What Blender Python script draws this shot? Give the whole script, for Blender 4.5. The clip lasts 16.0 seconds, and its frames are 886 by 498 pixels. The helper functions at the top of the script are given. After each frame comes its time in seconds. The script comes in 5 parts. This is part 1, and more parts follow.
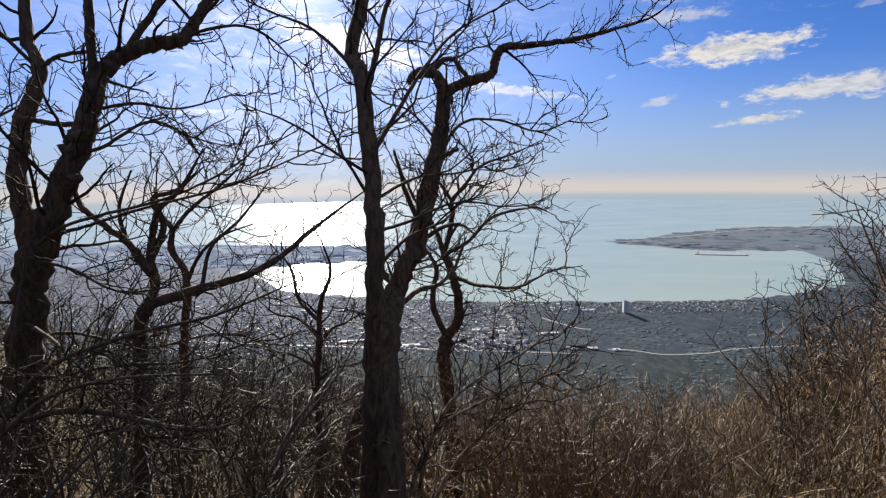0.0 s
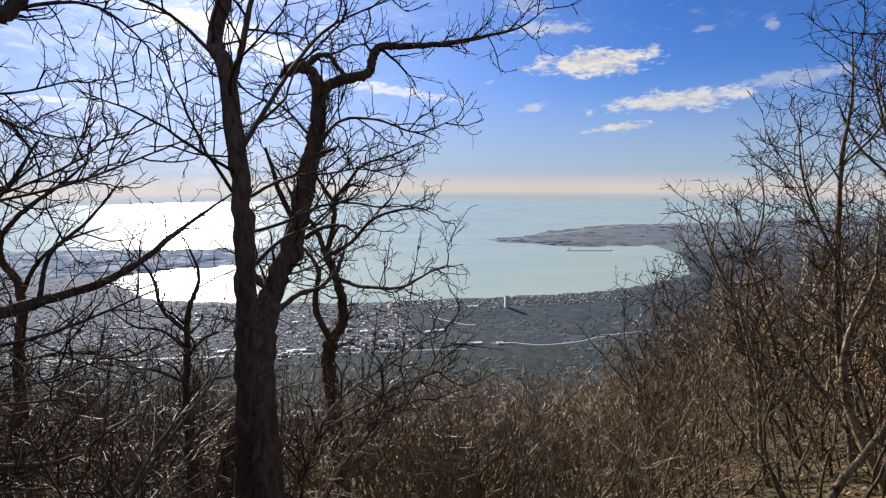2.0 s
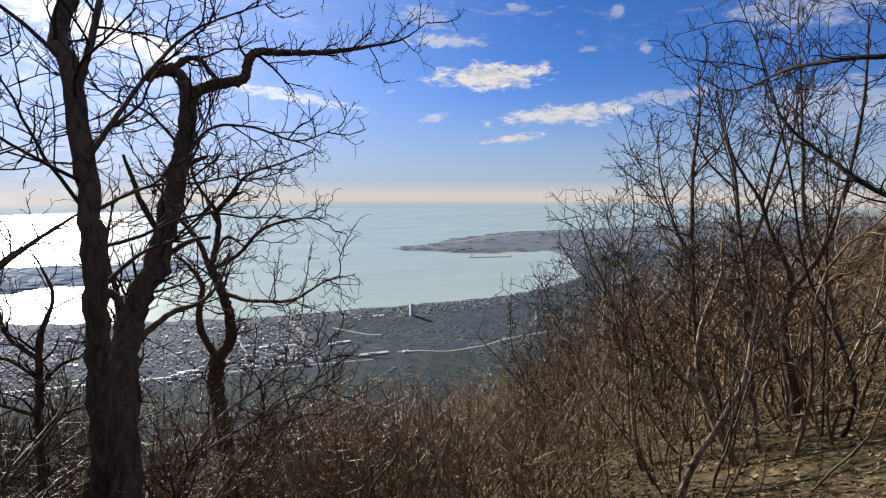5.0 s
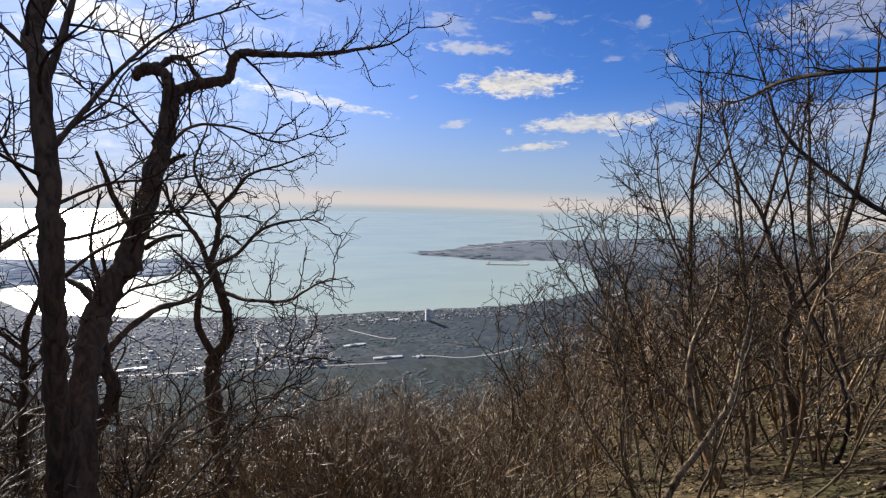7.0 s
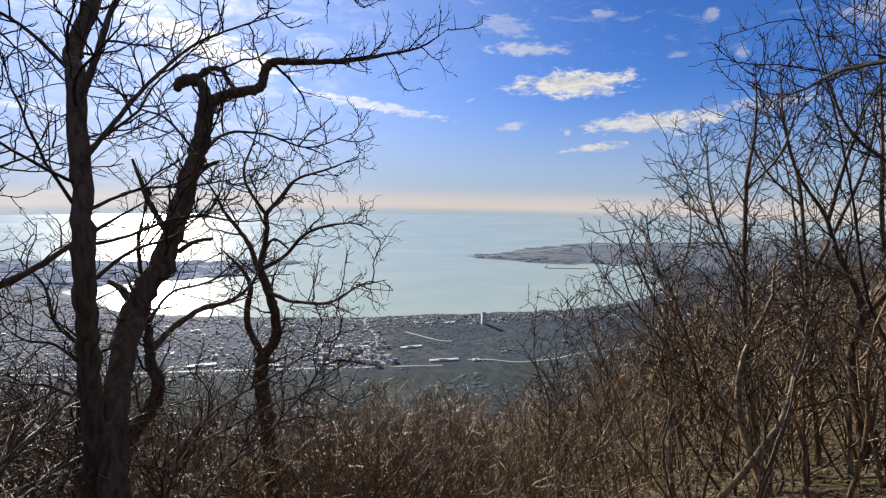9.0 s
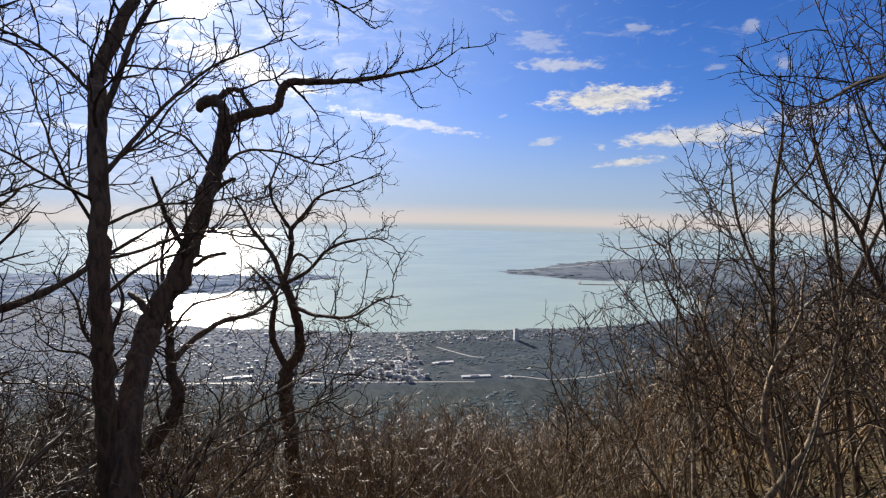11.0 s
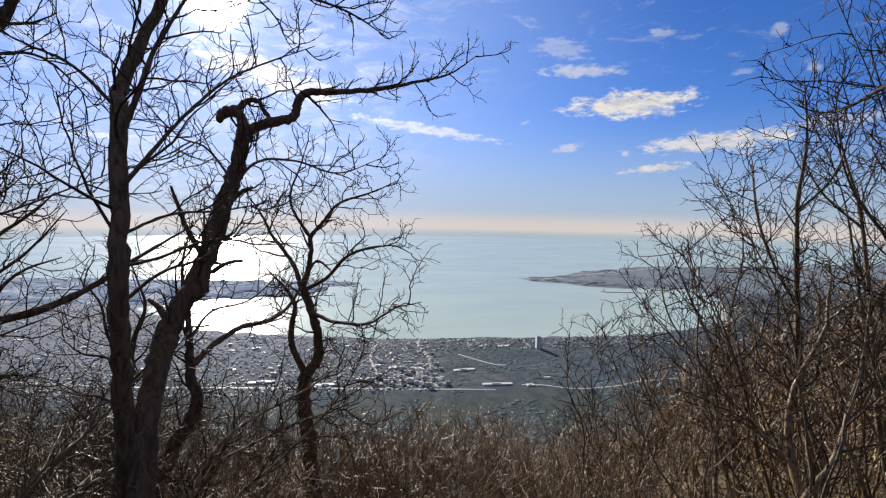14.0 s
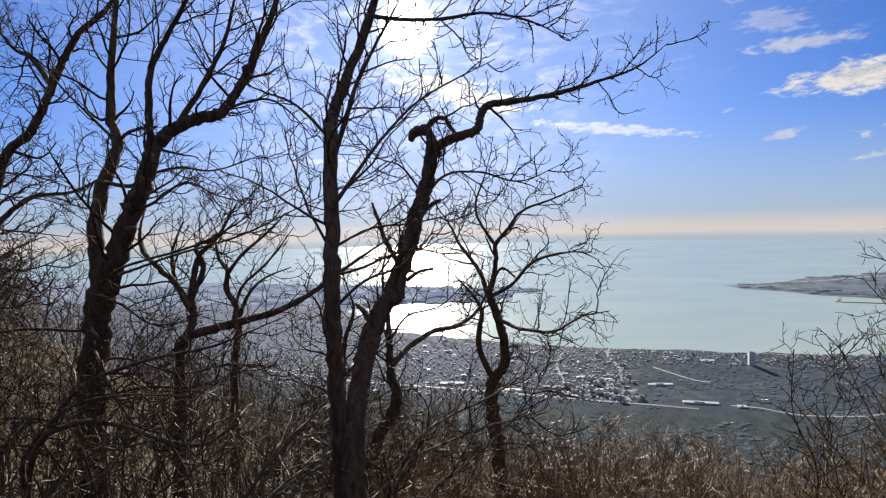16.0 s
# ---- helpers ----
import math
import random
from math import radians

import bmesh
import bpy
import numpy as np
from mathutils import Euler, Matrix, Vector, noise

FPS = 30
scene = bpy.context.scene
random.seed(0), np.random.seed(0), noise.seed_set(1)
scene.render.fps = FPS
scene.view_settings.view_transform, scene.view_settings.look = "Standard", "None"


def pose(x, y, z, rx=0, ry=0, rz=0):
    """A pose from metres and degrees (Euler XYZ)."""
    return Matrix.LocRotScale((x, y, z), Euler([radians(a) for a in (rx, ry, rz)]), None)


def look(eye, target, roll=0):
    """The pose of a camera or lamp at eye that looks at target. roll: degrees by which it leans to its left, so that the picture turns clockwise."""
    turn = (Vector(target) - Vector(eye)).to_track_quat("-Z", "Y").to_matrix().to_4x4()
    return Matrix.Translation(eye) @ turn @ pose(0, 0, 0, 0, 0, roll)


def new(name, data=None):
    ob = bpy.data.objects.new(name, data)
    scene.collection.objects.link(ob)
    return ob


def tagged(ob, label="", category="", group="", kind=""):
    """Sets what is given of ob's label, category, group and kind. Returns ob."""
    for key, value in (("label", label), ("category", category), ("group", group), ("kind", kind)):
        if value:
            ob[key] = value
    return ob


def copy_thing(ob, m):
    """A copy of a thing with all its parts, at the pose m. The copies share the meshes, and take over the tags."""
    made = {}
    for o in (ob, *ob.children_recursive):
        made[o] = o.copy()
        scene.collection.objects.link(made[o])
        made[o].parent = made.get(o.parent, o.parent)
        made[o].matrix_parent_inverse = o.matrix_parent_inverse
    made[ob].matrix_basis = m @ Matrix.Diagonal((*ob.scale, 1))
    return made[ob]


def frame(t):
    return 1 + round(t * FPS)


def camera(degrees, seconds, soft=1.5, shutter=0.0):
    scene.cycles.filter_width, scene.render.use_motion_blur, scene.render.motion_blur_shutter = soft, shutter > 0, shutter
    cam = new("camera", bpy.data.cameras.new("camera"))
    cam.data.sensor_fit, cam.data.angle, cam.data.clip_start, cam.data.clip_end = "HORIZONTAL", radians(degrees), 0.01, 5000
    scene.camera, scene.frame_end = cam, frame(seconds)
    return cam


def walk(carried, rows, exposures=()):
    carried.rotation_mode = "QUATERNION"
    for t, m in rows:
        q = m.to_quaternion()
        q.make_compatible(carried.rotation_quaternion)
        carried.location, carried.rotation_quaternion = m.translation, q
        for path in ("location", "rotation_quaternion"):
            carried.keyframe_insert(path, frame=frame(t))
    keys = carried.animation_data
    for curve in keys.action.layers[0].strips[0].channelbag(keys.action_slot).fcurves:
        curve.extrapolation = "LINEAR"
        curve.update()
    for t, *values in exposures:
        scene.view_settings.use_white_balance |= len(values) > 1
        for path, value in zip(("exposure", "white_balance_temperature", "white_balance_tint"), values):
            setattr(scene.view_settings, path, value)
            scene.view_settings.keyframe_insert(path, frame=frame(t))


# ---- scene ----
cam = camera(80.6, 16.0, soft=1.25)
PATH = [
    (0, (0.152, 0.147, 1.631), (0.167, 2.126, 1.343), -0.8),
    (0.5, (0.166, 0.154, 1.629), (0.32, 2.127, 1.34), 0.1),
    (1, (0.175, 0.157, 1.623), (0.47, 2.114, 1.335), 0.3),
    (1.5, (0.19, 0.166, 1.628), (0.557, 2.11, 1.337), -0.0),
    (2, (0.209, 0.176, 1.632), (0.653, 2.104, 1.341), -0.1),
    (2.5, (0.225, 0.17, 1.637), (0.8, 2.063, 1.346), -0.1),
    (3, (0.231, 0.176, 1.639), (0.922, 2.031, 1.357), 0.4),
    (3.5, (0.234, 0.167, 1.639), (0.981, 2.003, 1.366), 0.5),
    (4, (0.253, 0.154, 1.643), (1.023, 1.98, 1.377), -0.1),
    (4.5, (0.305, 0.133, 1.641), (1.104, 1.948, 1.381), -0.1),
    (7, (0.733, 0.005, 1.64), (1.463, 1.852, 1.403), 1.7),
    (7.5, (0.814, 0.025, 1.639), (1.541, 1.874, 1.407), 1.5),
    (8, (0.861, 0.024, 1.64), (1.573, 1.879, 1.404), 1.9),
    (8.5, (0.929, -0.009, 1.645), (1.547, 1.879, 1.409), 1.4),
    (9, (1.014, -0.029, 1.647), (1.54, 1.887, 1.416), 1.1),
    (11.5, (1.253, -0.122, 1.653), (1.63, 1.835, 1.485), 0.9),
    (12, (1.285, -0.143, 1.655), (1.621, 1.821, 1.486), 0.9),
    (12.5, (1.284, -0.113, 1.665), (1.606, 1.853, 1.495), 1.0),
    (13, (1.283, -0.115, 1.67), (1.608, 1.851, 1.498), 1.0),
    (13.5, (1.285, -0.114, 1.667), (1.613, 1.853, 1.507), 1.1),
    (14, (1.285, -0.115, 1.664), (1.61, 1.853, 1.514), 0.9),
    (14.5, (1.261, -0.088, 1.669), (1.39, 1.903, 1.531), 0.1),
    (15, (1.233, -0.065, 1.657), (1.148, 1.928, 1.524), -0.7),
    (15.5, (1.258, -0.086, 1.66), (1.059, 1.899, 1.529), -1.2),
    (16, (1.288, -0.088, 1.67), (0.919, 1.874, 1.549), -1.6),
]
walk(cam, [(t, look(eye, target, roll)) for t, eye, target, roll in PATH], ((0.0, 0.765), (16.0, 0.765)))

# ---- world, sun, exposure ----
SEA = -248.4
SUN_AZ, SUN_EL = radians(-13.9), radians(19.6)
SUN_DIR = Vector((math.sin(SUN_AZ) * math.cos(SUN_EL), math.cos(SUN_AZ) * math.cos(SUN_EL), math.sin(SUN_EL)))

world = bpy.data.worlds.new("sky")
world.use_nodes = True
scene.world = world


class Nodes:
    """Short hand for building node trees."""

    def __init__(self, tree):
        self.tree = tree

    def add(self, kind, **props):
        n = self.tree.nodes.new(kind)
        for key, value in props.items():
            if key == "operation":
                n.operation = value
            elif key == "blend_type":
                n.blend_type = value
            elif key == "data_type":
                n.data_type = value
            elif key == "interpolation_type":
                n.interpolation_type = value
            elif key == "sky_type":
                n.sky_type = value
            elif key == "noise_dimensions":
                n.noise_dimensions = value
        return n

    def put(self, socket, value):
        if hasattr(value, "is_output"):
            self.tree.links.new(value, socket)
        else:
            socket.default_value = value

    def math(self, op, a, b=0.0, c=0.0, clamp=False):
        n = self.add("ShaderNodeMath", operation=op)
        n.use_clamp = clamp
        for s, v in zip(n.inputs, (a, b, c)):
            self.put(s, v)
        return n.outputs[0]

    def vec(self, op, a, b=(0, 0, 0)):
        n = self.add("ShaderNodeVectorMath", operation=op)
        self.put(n.inputs[0], a)
        self.put(n.inputs[1], b)
        return n.outputs["Value"] if op in ("DOT_PRODUCT", "LENGTH") else n.outputs[0]

    def noise(self, vector, scale, detail=4.0, rough=0.55, distortion=0.0):
        n = self.add("ShaderNodeTexNoise")
        if vector is not None:
            self.put(n.inputs["Vector"], vector)
        for key, v in (("Scale", scale), ("Detail", detail), ("Roughness", rough), ("Distortion", distortion)):
            n.inputs[key].default_value = v
        return n.outputs["Fac"]

    def ramp(self, fac, stops):
        n = self.add("ShaderNodeValToRGB")
        el = n.color_ramp.elements
        while len(el) < len(stops):
            el.new(0.5)
        for e, (pos, col) in zip(el, stops):
            e.position, e.color = pos, (*col, 1) if len(col) == 3 else col
        self.put(n.inputs[0], fac)
        return n.outputs[0]

    def step(self, value, lo, hi, a=0.0, b=1.0):
        n = self.add("ShaderNodeMapRange", interpolation_type="SMOOTHSTEP")
        for s, v in zip(n.inputs, (value, lo, hi, a, b)):
            self.put(s, v)
        return n.outputs[0]

    def mix(self, fac, a, b, blend="MIX"):
        n = self.add("ShaderNodeMix", data_type="RGBA", blend_type=blend)
        self.put(n.inputs[0], fac)
        for s, v in ((n.inputs[6], a), (n.inputs[7], b)):
            self.put(s, (*v, 1) if isinstance(v, tuple) and len(v) == 3 else v)
        return n.outputs[2]


w = Nodes(world.node_tree)
way = w.add("ShaderNodeTexCoord").outputs["Generated"]
sky = w.add("ShaderNodeTexSky", sky_type="NISHITA")
sky.sun_disc, sky.sun_elevation, sky.sun_rotation = False, SUN_EL, SUN_AZ
sky.altitude, sky.air_density, sky.dust_density, sky.ozone_density = 250, 1.0, 0.35, 2.5
# the sea's edge lies below eye level, so the sky starts there
w.put(sky.inputs["Vector"], w.vec("ADD", way, (0, 0, 0.055)))
sep = w.add("ShaderNodeSeparateXYZ")
w.put(sep.inputs[0], way)
azimuth = w.math("MULTIPLY", w.math("ARCTAN2", sep.outputs[0], sep.outputs[1]), 57.2958)
height = w.math("MULTIPLY", w.math("ARCSINE", sep.outputs[2]), 57.2958)
flat = w.add("ShaderNodeCombineXYZ")
w.put(flat.inputs[0], azimuth)
w.put(flat.inputs[1], w.math("MULTIPLY", height, 2.6))
puff = w.noise(flat.outputs[0], 0.42, 7, 0.6, 0.3)
fluff = w.noise(flat.outputs[0], 1.3, 6, 0.65, 0.4)
wisp = w.noise(flat.outputs[0], 0.22, 7, 0.66, 0.9)
# azimuth, height, half width, half height, tilt, thickness of each cloud (degrees)
CLOUDS = ((28.6, 10.9, 7.4, 1.5, 0.02, 1.0), (36.5, 6.9, 8.2, 1.25, 0.06, 0.85), (31.2, 4.5, 3.7, 0.55, 0.10, 0.85),
          (22.4, 6.6, 2.2, 0.55, 0.25, 0.5), (23.5, 14.3, 5.2, 0.75, -0.04, 0.55), (7.0, 8.6, 9.5, 0.75, -0.15, 0.6), (-9.0, 13.2, 9.5, 2.0, -0.25, 0.8),
          (46.0, 8.2, 5.0, 0.9, 0.05, 0.4), (17.9, 9.3, 0.6, 0.2, 0.3, 0.25), (38.5, 13.2, 1.4, 0.5, 0.1, 0.3), (-24.0, 6.2, 4.0, 0.35, 0.05, 0.5),
          (21.5, 16.6, 3.6, 1.3, -0.1, 0.3), (31.5, 17.2, 1.8, 0.5, 0.0, 0.4), (41.0, 16.2, 1.0, 0.8, 0.2, 0.35), (44.0, 12.9, 0.8, 0.6, 0.0, 0.35),
          (58.0, 15.5, 8.0, 3.2, 0.1, 0.35), (59.0, 6.5, 8.0, 2.6, 0.05, 0.35))
cover = None
for az, el, half_w, half_h, tilt, thick in CLOUDS:
    u = w.math("SUBTRACT", azimuth, az)
    v = w.math("SUBTRACT", w.math("SUBTRACT", height, el), w.math("MULTIPLY", u, tilt))
    d = w.math("SQRT", w.math("ADD", w.math("POWER", w.math("DIVIDE", u, half_w), 2.0), w.math("POWER", w.math("DIVIDE", v, half_h), 2.0)))
    m = w.step(w.math("ADD", w.math("SUBTRACT", 0.95, d), w.math("ADD", w.math("MULTIPLY", w.math("SUBTRACT", puff, 0.5), 1.9), w.math("MULTIPLY", w.math("SUBTRACT", fluff, 0.5), 0.9))), 0.0, 0.55, 0.0, thick)
    cover = m if cover is None else w.math("MAXIMUM", cover, m)
# thin veil of cloud about the sun and high wisps
sun_dot = w.vec("DOT_PRODUCT", way, tuple(SUN_DIR))
from_sun = w.math("MULTIPLY", w.math("ARCCOSINE", w.math("MINIMUM", sun_dot, 1.0)), 57.2958)
veil = w.math("MULTIPLY", w.step(wisp, 0.42, 0.75), w.step(from_sun, 32.0, 6.0))
high = w.math("MULTIPLY", w.step(wisp, 0.52, 0.8, 0.0, 0.45), w.step(height, 10.0, 18.0))
# unseen cloud added above the view to whiten and brighten the fill light
overhead_fill = w.math("MULTIPLY", w.step(wisp, 0.25, 0.62, 0.05, 0.6), w.step(height, 24.0, 42.0))
high = w.math("MAXIMUM", high, overhead_fill)
cover = w.math("MAXIMUM", cover, w.math("MAXIMUM", w.math("MULTIPLY", veil, 0.5), high))
haze = w.step(height, 11.0, -2.5, 0.0, 0.85)
band = w.math("MULTIPLY", w.step(height, 0.3, -1.7, 0.0, 0.8), w.step(height, -2.75, -2.0))
sea_air = w.step(height, -1.9, -2.8, 0.0, 0.9)

hue = w.add("ShaderNodeHueSaturation")
hue.inputs["Saturation"].default_value = 1.15
w.put(hue.inputs["Color"], w.mix(1.0, sky.outputs[0], (0.89, 0.97, 1.45), "MULTIPLY"))
lit = w.math("ADD", 9.5, w.math("MULTIPLY", w.step(from_sun, 40.0, 5.0), 9.0))
white = w.vec("SCALE", (1.0, 0.97, 0.94))
w.tree.nodes[-1].inputs["Scale"].default_value = 1.0
w.put(w.tree.nodes[-1].inputs["Scale"], lit)
shade = w.ramp(w.math("ADD", w.math("MULTIPLY", puff, 0.6), w.math("MULTIPLY", fluff, 0.4)), ((0.36, (0.62, 0.66, 0.74)), (0.56, (1, 1, 1))))
# the air is brighter towards the sun
glare = w.step(from_sun, 38.0, 8.0)
bright_air = w.step(from_sun, 48.0, 9.0, 0.0, 0.55)
high_air = w.mix(bright_air, hue.outputs[0], (4.7, 6.9, 12.2))
colour = w.mix(haze, high_air, w.mix(glare, (4.7, 5.7, 6.9), (5.7, 6.8, 8.6)))
colour = w.mix(band, colour, w.mix(glare, (8.6, 7.5, 6.8), (9.8, 9.2, 9.1)))
colour = w.mix(sea_air, colour, w.mix(glare, (5.0, 5.9, 6.5), (7.0, 7.6, 8.4)))
colour = w.mix(cover, colour, w.mix(1.0, white, shade, "MULTIPLY"))
# the sun's disc with the bright air round it
disc = w.math("ADD", w.math("MULTIPLY", w.step(from_sun, 3.1, 2.3), 60.0), w.math("MULTIPLY", w.math("POWER", w.step(from_sun, 11.0, 0.0), 3.0), 7.0))
colour = w.mix(1.0, colour, w.vec("SCALE", (1.0, 0.96, 0.9)), "ADD")
w.put(colour.node.inputs[7].links[0].from_node.inputs["Scale"], disc)
w.put(w.tree.nodes["Background"].inputs[0], colour)
w.tree.nodes["Background"].inputs[1].default_value = 0.05

lamp = bpy.data.lights.new("sun", "SUN")
lamp.energy, lamp.angle, lamp.color = 5.0, radians(0.53), (1.0, 0.93, 0.82)
sun = new("sun", lamp)
sun.matrix_world = Matrix.Translation((0, 0, 60)) @ SUN_DIR.to_track_quat("Z", "Y").to_matrix().to_4x4()


# ---- materials ----
def material(name, rough=0.8, metal=0.0, spec=0.5):
    m = bpy.data.materials.new(name)
    m.use_nodes = True
    n = Nodes(m.node_tree)
    b = m.node_tree.nodes["Principled BSDF"]
    b.inputs["Roughness"].default_value, b.inputs["Metallic"].default_value = rough, metal
    b.inputs["Specular IOR Level"].default_value = spec
    return m, n, b


def relief(n, b, heightmap, strength, distance):
    bump = n.add("ShaderNodeBump")
    bump.inputs["Strength"].default_value, bump.inputs["Distance"].default_value = strength, distance
    n.put(bump.inputs["Height"], heightmap)
    n.put(b.inputs["Normal"], bump.outputs[0])


def bark(name, dark, pale, lichen, amount, scale=22.0, rough=0.85, spread=0.0, spec=0.35):
    """Bark with stretched grain and lichen; spread: how much one twig differs from the next."""
    m, n, b = material(name, rough, 0.0, spec)
    co = n.add("ShaderNodeTexCoord").outputs["Object"]
    stretched = n.vec("MULTIPLY", co, (1.0, 1.0, 0.28))
    grain = n.noise(stretched, scale, 6, 0.65, 0.6)
    patch = n.noise(co, 2.4, 4, 0.6)
    fac = n.step(grain, 0.32, 0.68)
    if spread:
        island = n.add("ShaderNodeNewGeometry").outputs["Random Per Island"]
        fac = n.math("ADD", n.math("MULTIPLY", fac, 1 - spread), n.math("MULTIPLY", n.math("POWER", island, 2.9), spread))
    c = n.mix(fac, dark, pale)
    c = n.mix(n.step(patch, 0.56, 0.74, 0.0, amount), c, lichen)
    rnd = n.add("ShaderNodeObjectInfo").outputs["Random"]
    c = n.mix(n.math("MULTIPLY", rnd, 0.4), c, dark)
    n.put(b.inputs["Base Color"], c)
    relief(n, b, grain, 0.6, 0.015)
    return m


BARK = bark("dark_bark", (0.036, 0.022, 0.013), (0.150, 0.092, 0.053), (0.19, 0.145, 0.085), 0.3)
BARK_GREY = bark("grey_bark", (0.020, 0.013, 0.008), (0.34, 0.25, 0.152), (0.42, 0.35, 0.205), 0.4)
# shade put into the bark colour, for trees that stand as silhouettes
BARK_SILHOUETTE = bark("silhouette_bark", (0.014, 0.010, 0.007), (0.062, 0.042, 0.028), (0.09, 0.075, 0.05), 0.2)
STEM = bark("stem_bark", (0.022, 0.012, 0.005), (0.34, 0.215, 0.10), (0.30, 0.22, 0.12), 0.25, 26, 0.6)
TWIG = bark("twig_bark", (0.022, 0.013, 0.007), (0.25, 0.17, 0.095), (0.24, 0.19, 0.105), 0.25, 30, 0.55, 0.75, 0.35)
CROWN = bark("crown_twigs", (0.026, 0.017, 0.011), (0.13, 0.09, 0.057), (0.15, 0.115, 0.075), 0.2, 30, 0.9, 0.5, 0.08)
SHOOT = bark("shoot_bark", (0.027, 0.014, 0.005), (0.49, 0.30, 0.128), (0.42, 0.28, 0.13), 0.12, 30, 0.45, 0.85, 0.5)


def ground_material():
    m, n, b = material("leaf_litter", 0.95, 0.0, 0.08)
    co = n.add("ShaderNodeTexCoord").outputs["Object"]
    fine, mid, wide = n.noise(co, 9.0, 6, 0.7), n.noise(co, 0.9, 5, 0.6), n.noise(n.vec("MULTIPLY", co, (0.6, 1.0, 1.0)), 0.017, 6, 0.6)
    c = n.ramp(fine, ((0.28, (0.020, 0.014, 0.008)), (0.5, (0.072, 0.053, 0.029)), (0.72, (0.23, 0.172, 0.096))))
    c = n.mix(n.step(mid, 0.52, 0.66, 0.0, 0.55), c, (0.055, 0.064, 0.024))
    # woodland floor and fields farther down, distance haze painted in as blue-grey
    geo = n.add("ShaderNodeSeparateXYZ")
    n.put(geo.inputs[0], co)
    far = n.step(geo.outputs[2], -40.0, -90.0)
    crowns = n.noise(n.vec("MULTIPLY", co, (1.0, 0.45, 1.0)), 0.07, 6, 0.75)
    hazy_field = n.ramp(wide, ((0.36, (0.040, 0.057, 0.072)), (0.45, (0.060, 0.077, 0.100)), (0.52, (0.044, 0.061, 0.077)), (0.58, (0.095, 0.108, 0.120)), (0.64, (0.048, 0.065, 0.082))))
    hazy_field = n.mix(n.step(crowns, 0.35, 0.62), n.mix(1.0, hazy_field, (0.62, 0.66, 0.70), "MULTIPLY"), hazy_field)
    c = n.mix(far, c, hazy_field)
    # built-up land round the bay, paled by haze painted in towards the sun
    sunward_haze = n.math("MULTIPLY", n.step(geo.outputs[0], 160.0, -260.0), n.step(geo.outputs[1], 660.0, 960.0))
    c = n.mix(n.math("MULTIPLY", sunward_haze, 0.85), c, n.mix(n.step(crowns, 0.38, 0.62), (0.095, 0.118, 0.158), (0.165, 0.185, 0.23)))
    # dark woods at the foot of the slope
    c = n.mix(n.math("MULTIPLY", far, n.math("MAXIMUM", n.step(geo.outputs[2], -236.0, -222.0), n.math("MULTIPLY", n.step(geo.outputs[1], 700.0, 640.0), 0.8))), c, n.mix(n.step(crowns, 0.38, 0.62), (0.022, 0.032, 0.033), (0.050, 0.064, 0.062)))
    # scrub beyond the water, with blue haze painted into its tone
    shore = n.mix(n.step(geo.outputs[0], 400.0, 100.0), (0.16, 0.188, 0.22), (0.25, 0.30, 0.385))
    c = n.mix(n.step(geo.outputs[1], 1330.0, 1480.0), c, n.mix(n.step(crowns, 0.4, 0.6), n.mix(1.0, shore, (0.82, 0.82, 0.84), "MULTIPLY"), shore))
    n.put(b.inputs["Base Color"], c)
    relief(n, b, n.math("ADD", n.math("MULTIPLY", fine, 0.05), n.math("MULTIPLY", n.math("MULTIPLY", crowns, far), 0.5)), 0.8, 1.0)
    return m


def water_material():
    m, n, b = material("sea_water", 0.22, 0.0, 0.5)
    co = n.add("ShaderNodeTexCoord").outputs["Object"]
    wide = n.noise(n.vec("MULTIPLY", co, (1.0, 2.6, 1.0)), 0.0022, 5, 0.6, 0.5)
    n.put(b.inputs["Base Color"], n.mix(n.step(wide, 0.35, 0.7), (0.385, 0.462, 0.378), (0.42, 0.492, 0.402)))
    n.put(b.inputs["Roughness"], n.step(wide, 0.3, 0.75, 0.20, 0.25))
    b.inputs["IOR"].default_value, b.inputs["Specular IOR Level"].default_value = 1.33, 0.25
    waves = n.noise(n.vec("MULTIPLY", co, (1.0, 2.0, 1.0)), 0.05, 4, 0.6)
    relief(n, b, waves, 0.08, 2.0)
    return m


def plain(name, colour, rough=0.8, grain=0.25, scale=3.0, spec=0.4, vary=0.45):
    """A painted or mineral surface with grain, stains and a tone that differs from thing to thing."""
    m, n, b = material(name, rough, 0.0, spec)
    co = n.add("ShaderNodeTexCoord").outputs["Object"]
    f = n.math("ADD", n.math("MULTIPLY", n.noise(co, scale, 5, 0.6), 0.6), n.math("MULTIPLY", n.noise(co, scale * 0.13, 3, 0.5), 0.4))
    darker = tuple(v * (1 - grain * 1.6) for v in colour)
    c = n.mix(n.step(f, 0.3, 0.65), darker, colour)
    rnd = n.add("ShaderNodeObjectInfo").outputs["Random"]
    c = n.mix(n.math("MULTIPLY", rnd, vary), c, tuple(v * 0.55 for v in colour))
    n.put(b.inputs["Base Color"], c)
    relief(n, b, f, 0.3, 0.03)
    return m


GROUND, WATER = ground_material(), water_material()
PLASTER = plain("pale_plaster", (0.86, 0.84, 0.80), grain=0.1, vary=0.15)
# duller plaster tone for the far houses
TOWN_PLASTER = plain("town_plaster", (0.62, 0.60, 0.58), 0.95, 0.2, spec=0.15)
CREAM = plain("cream_plaster", (0.66, 0.61, 0.54))
RED_ROOF = plain("red_tiles", (0.27, 0.145, 0.115))
GREY_ROOF = plain("grey_roofing", (0.36, 0.37, 0.39), 0.6)
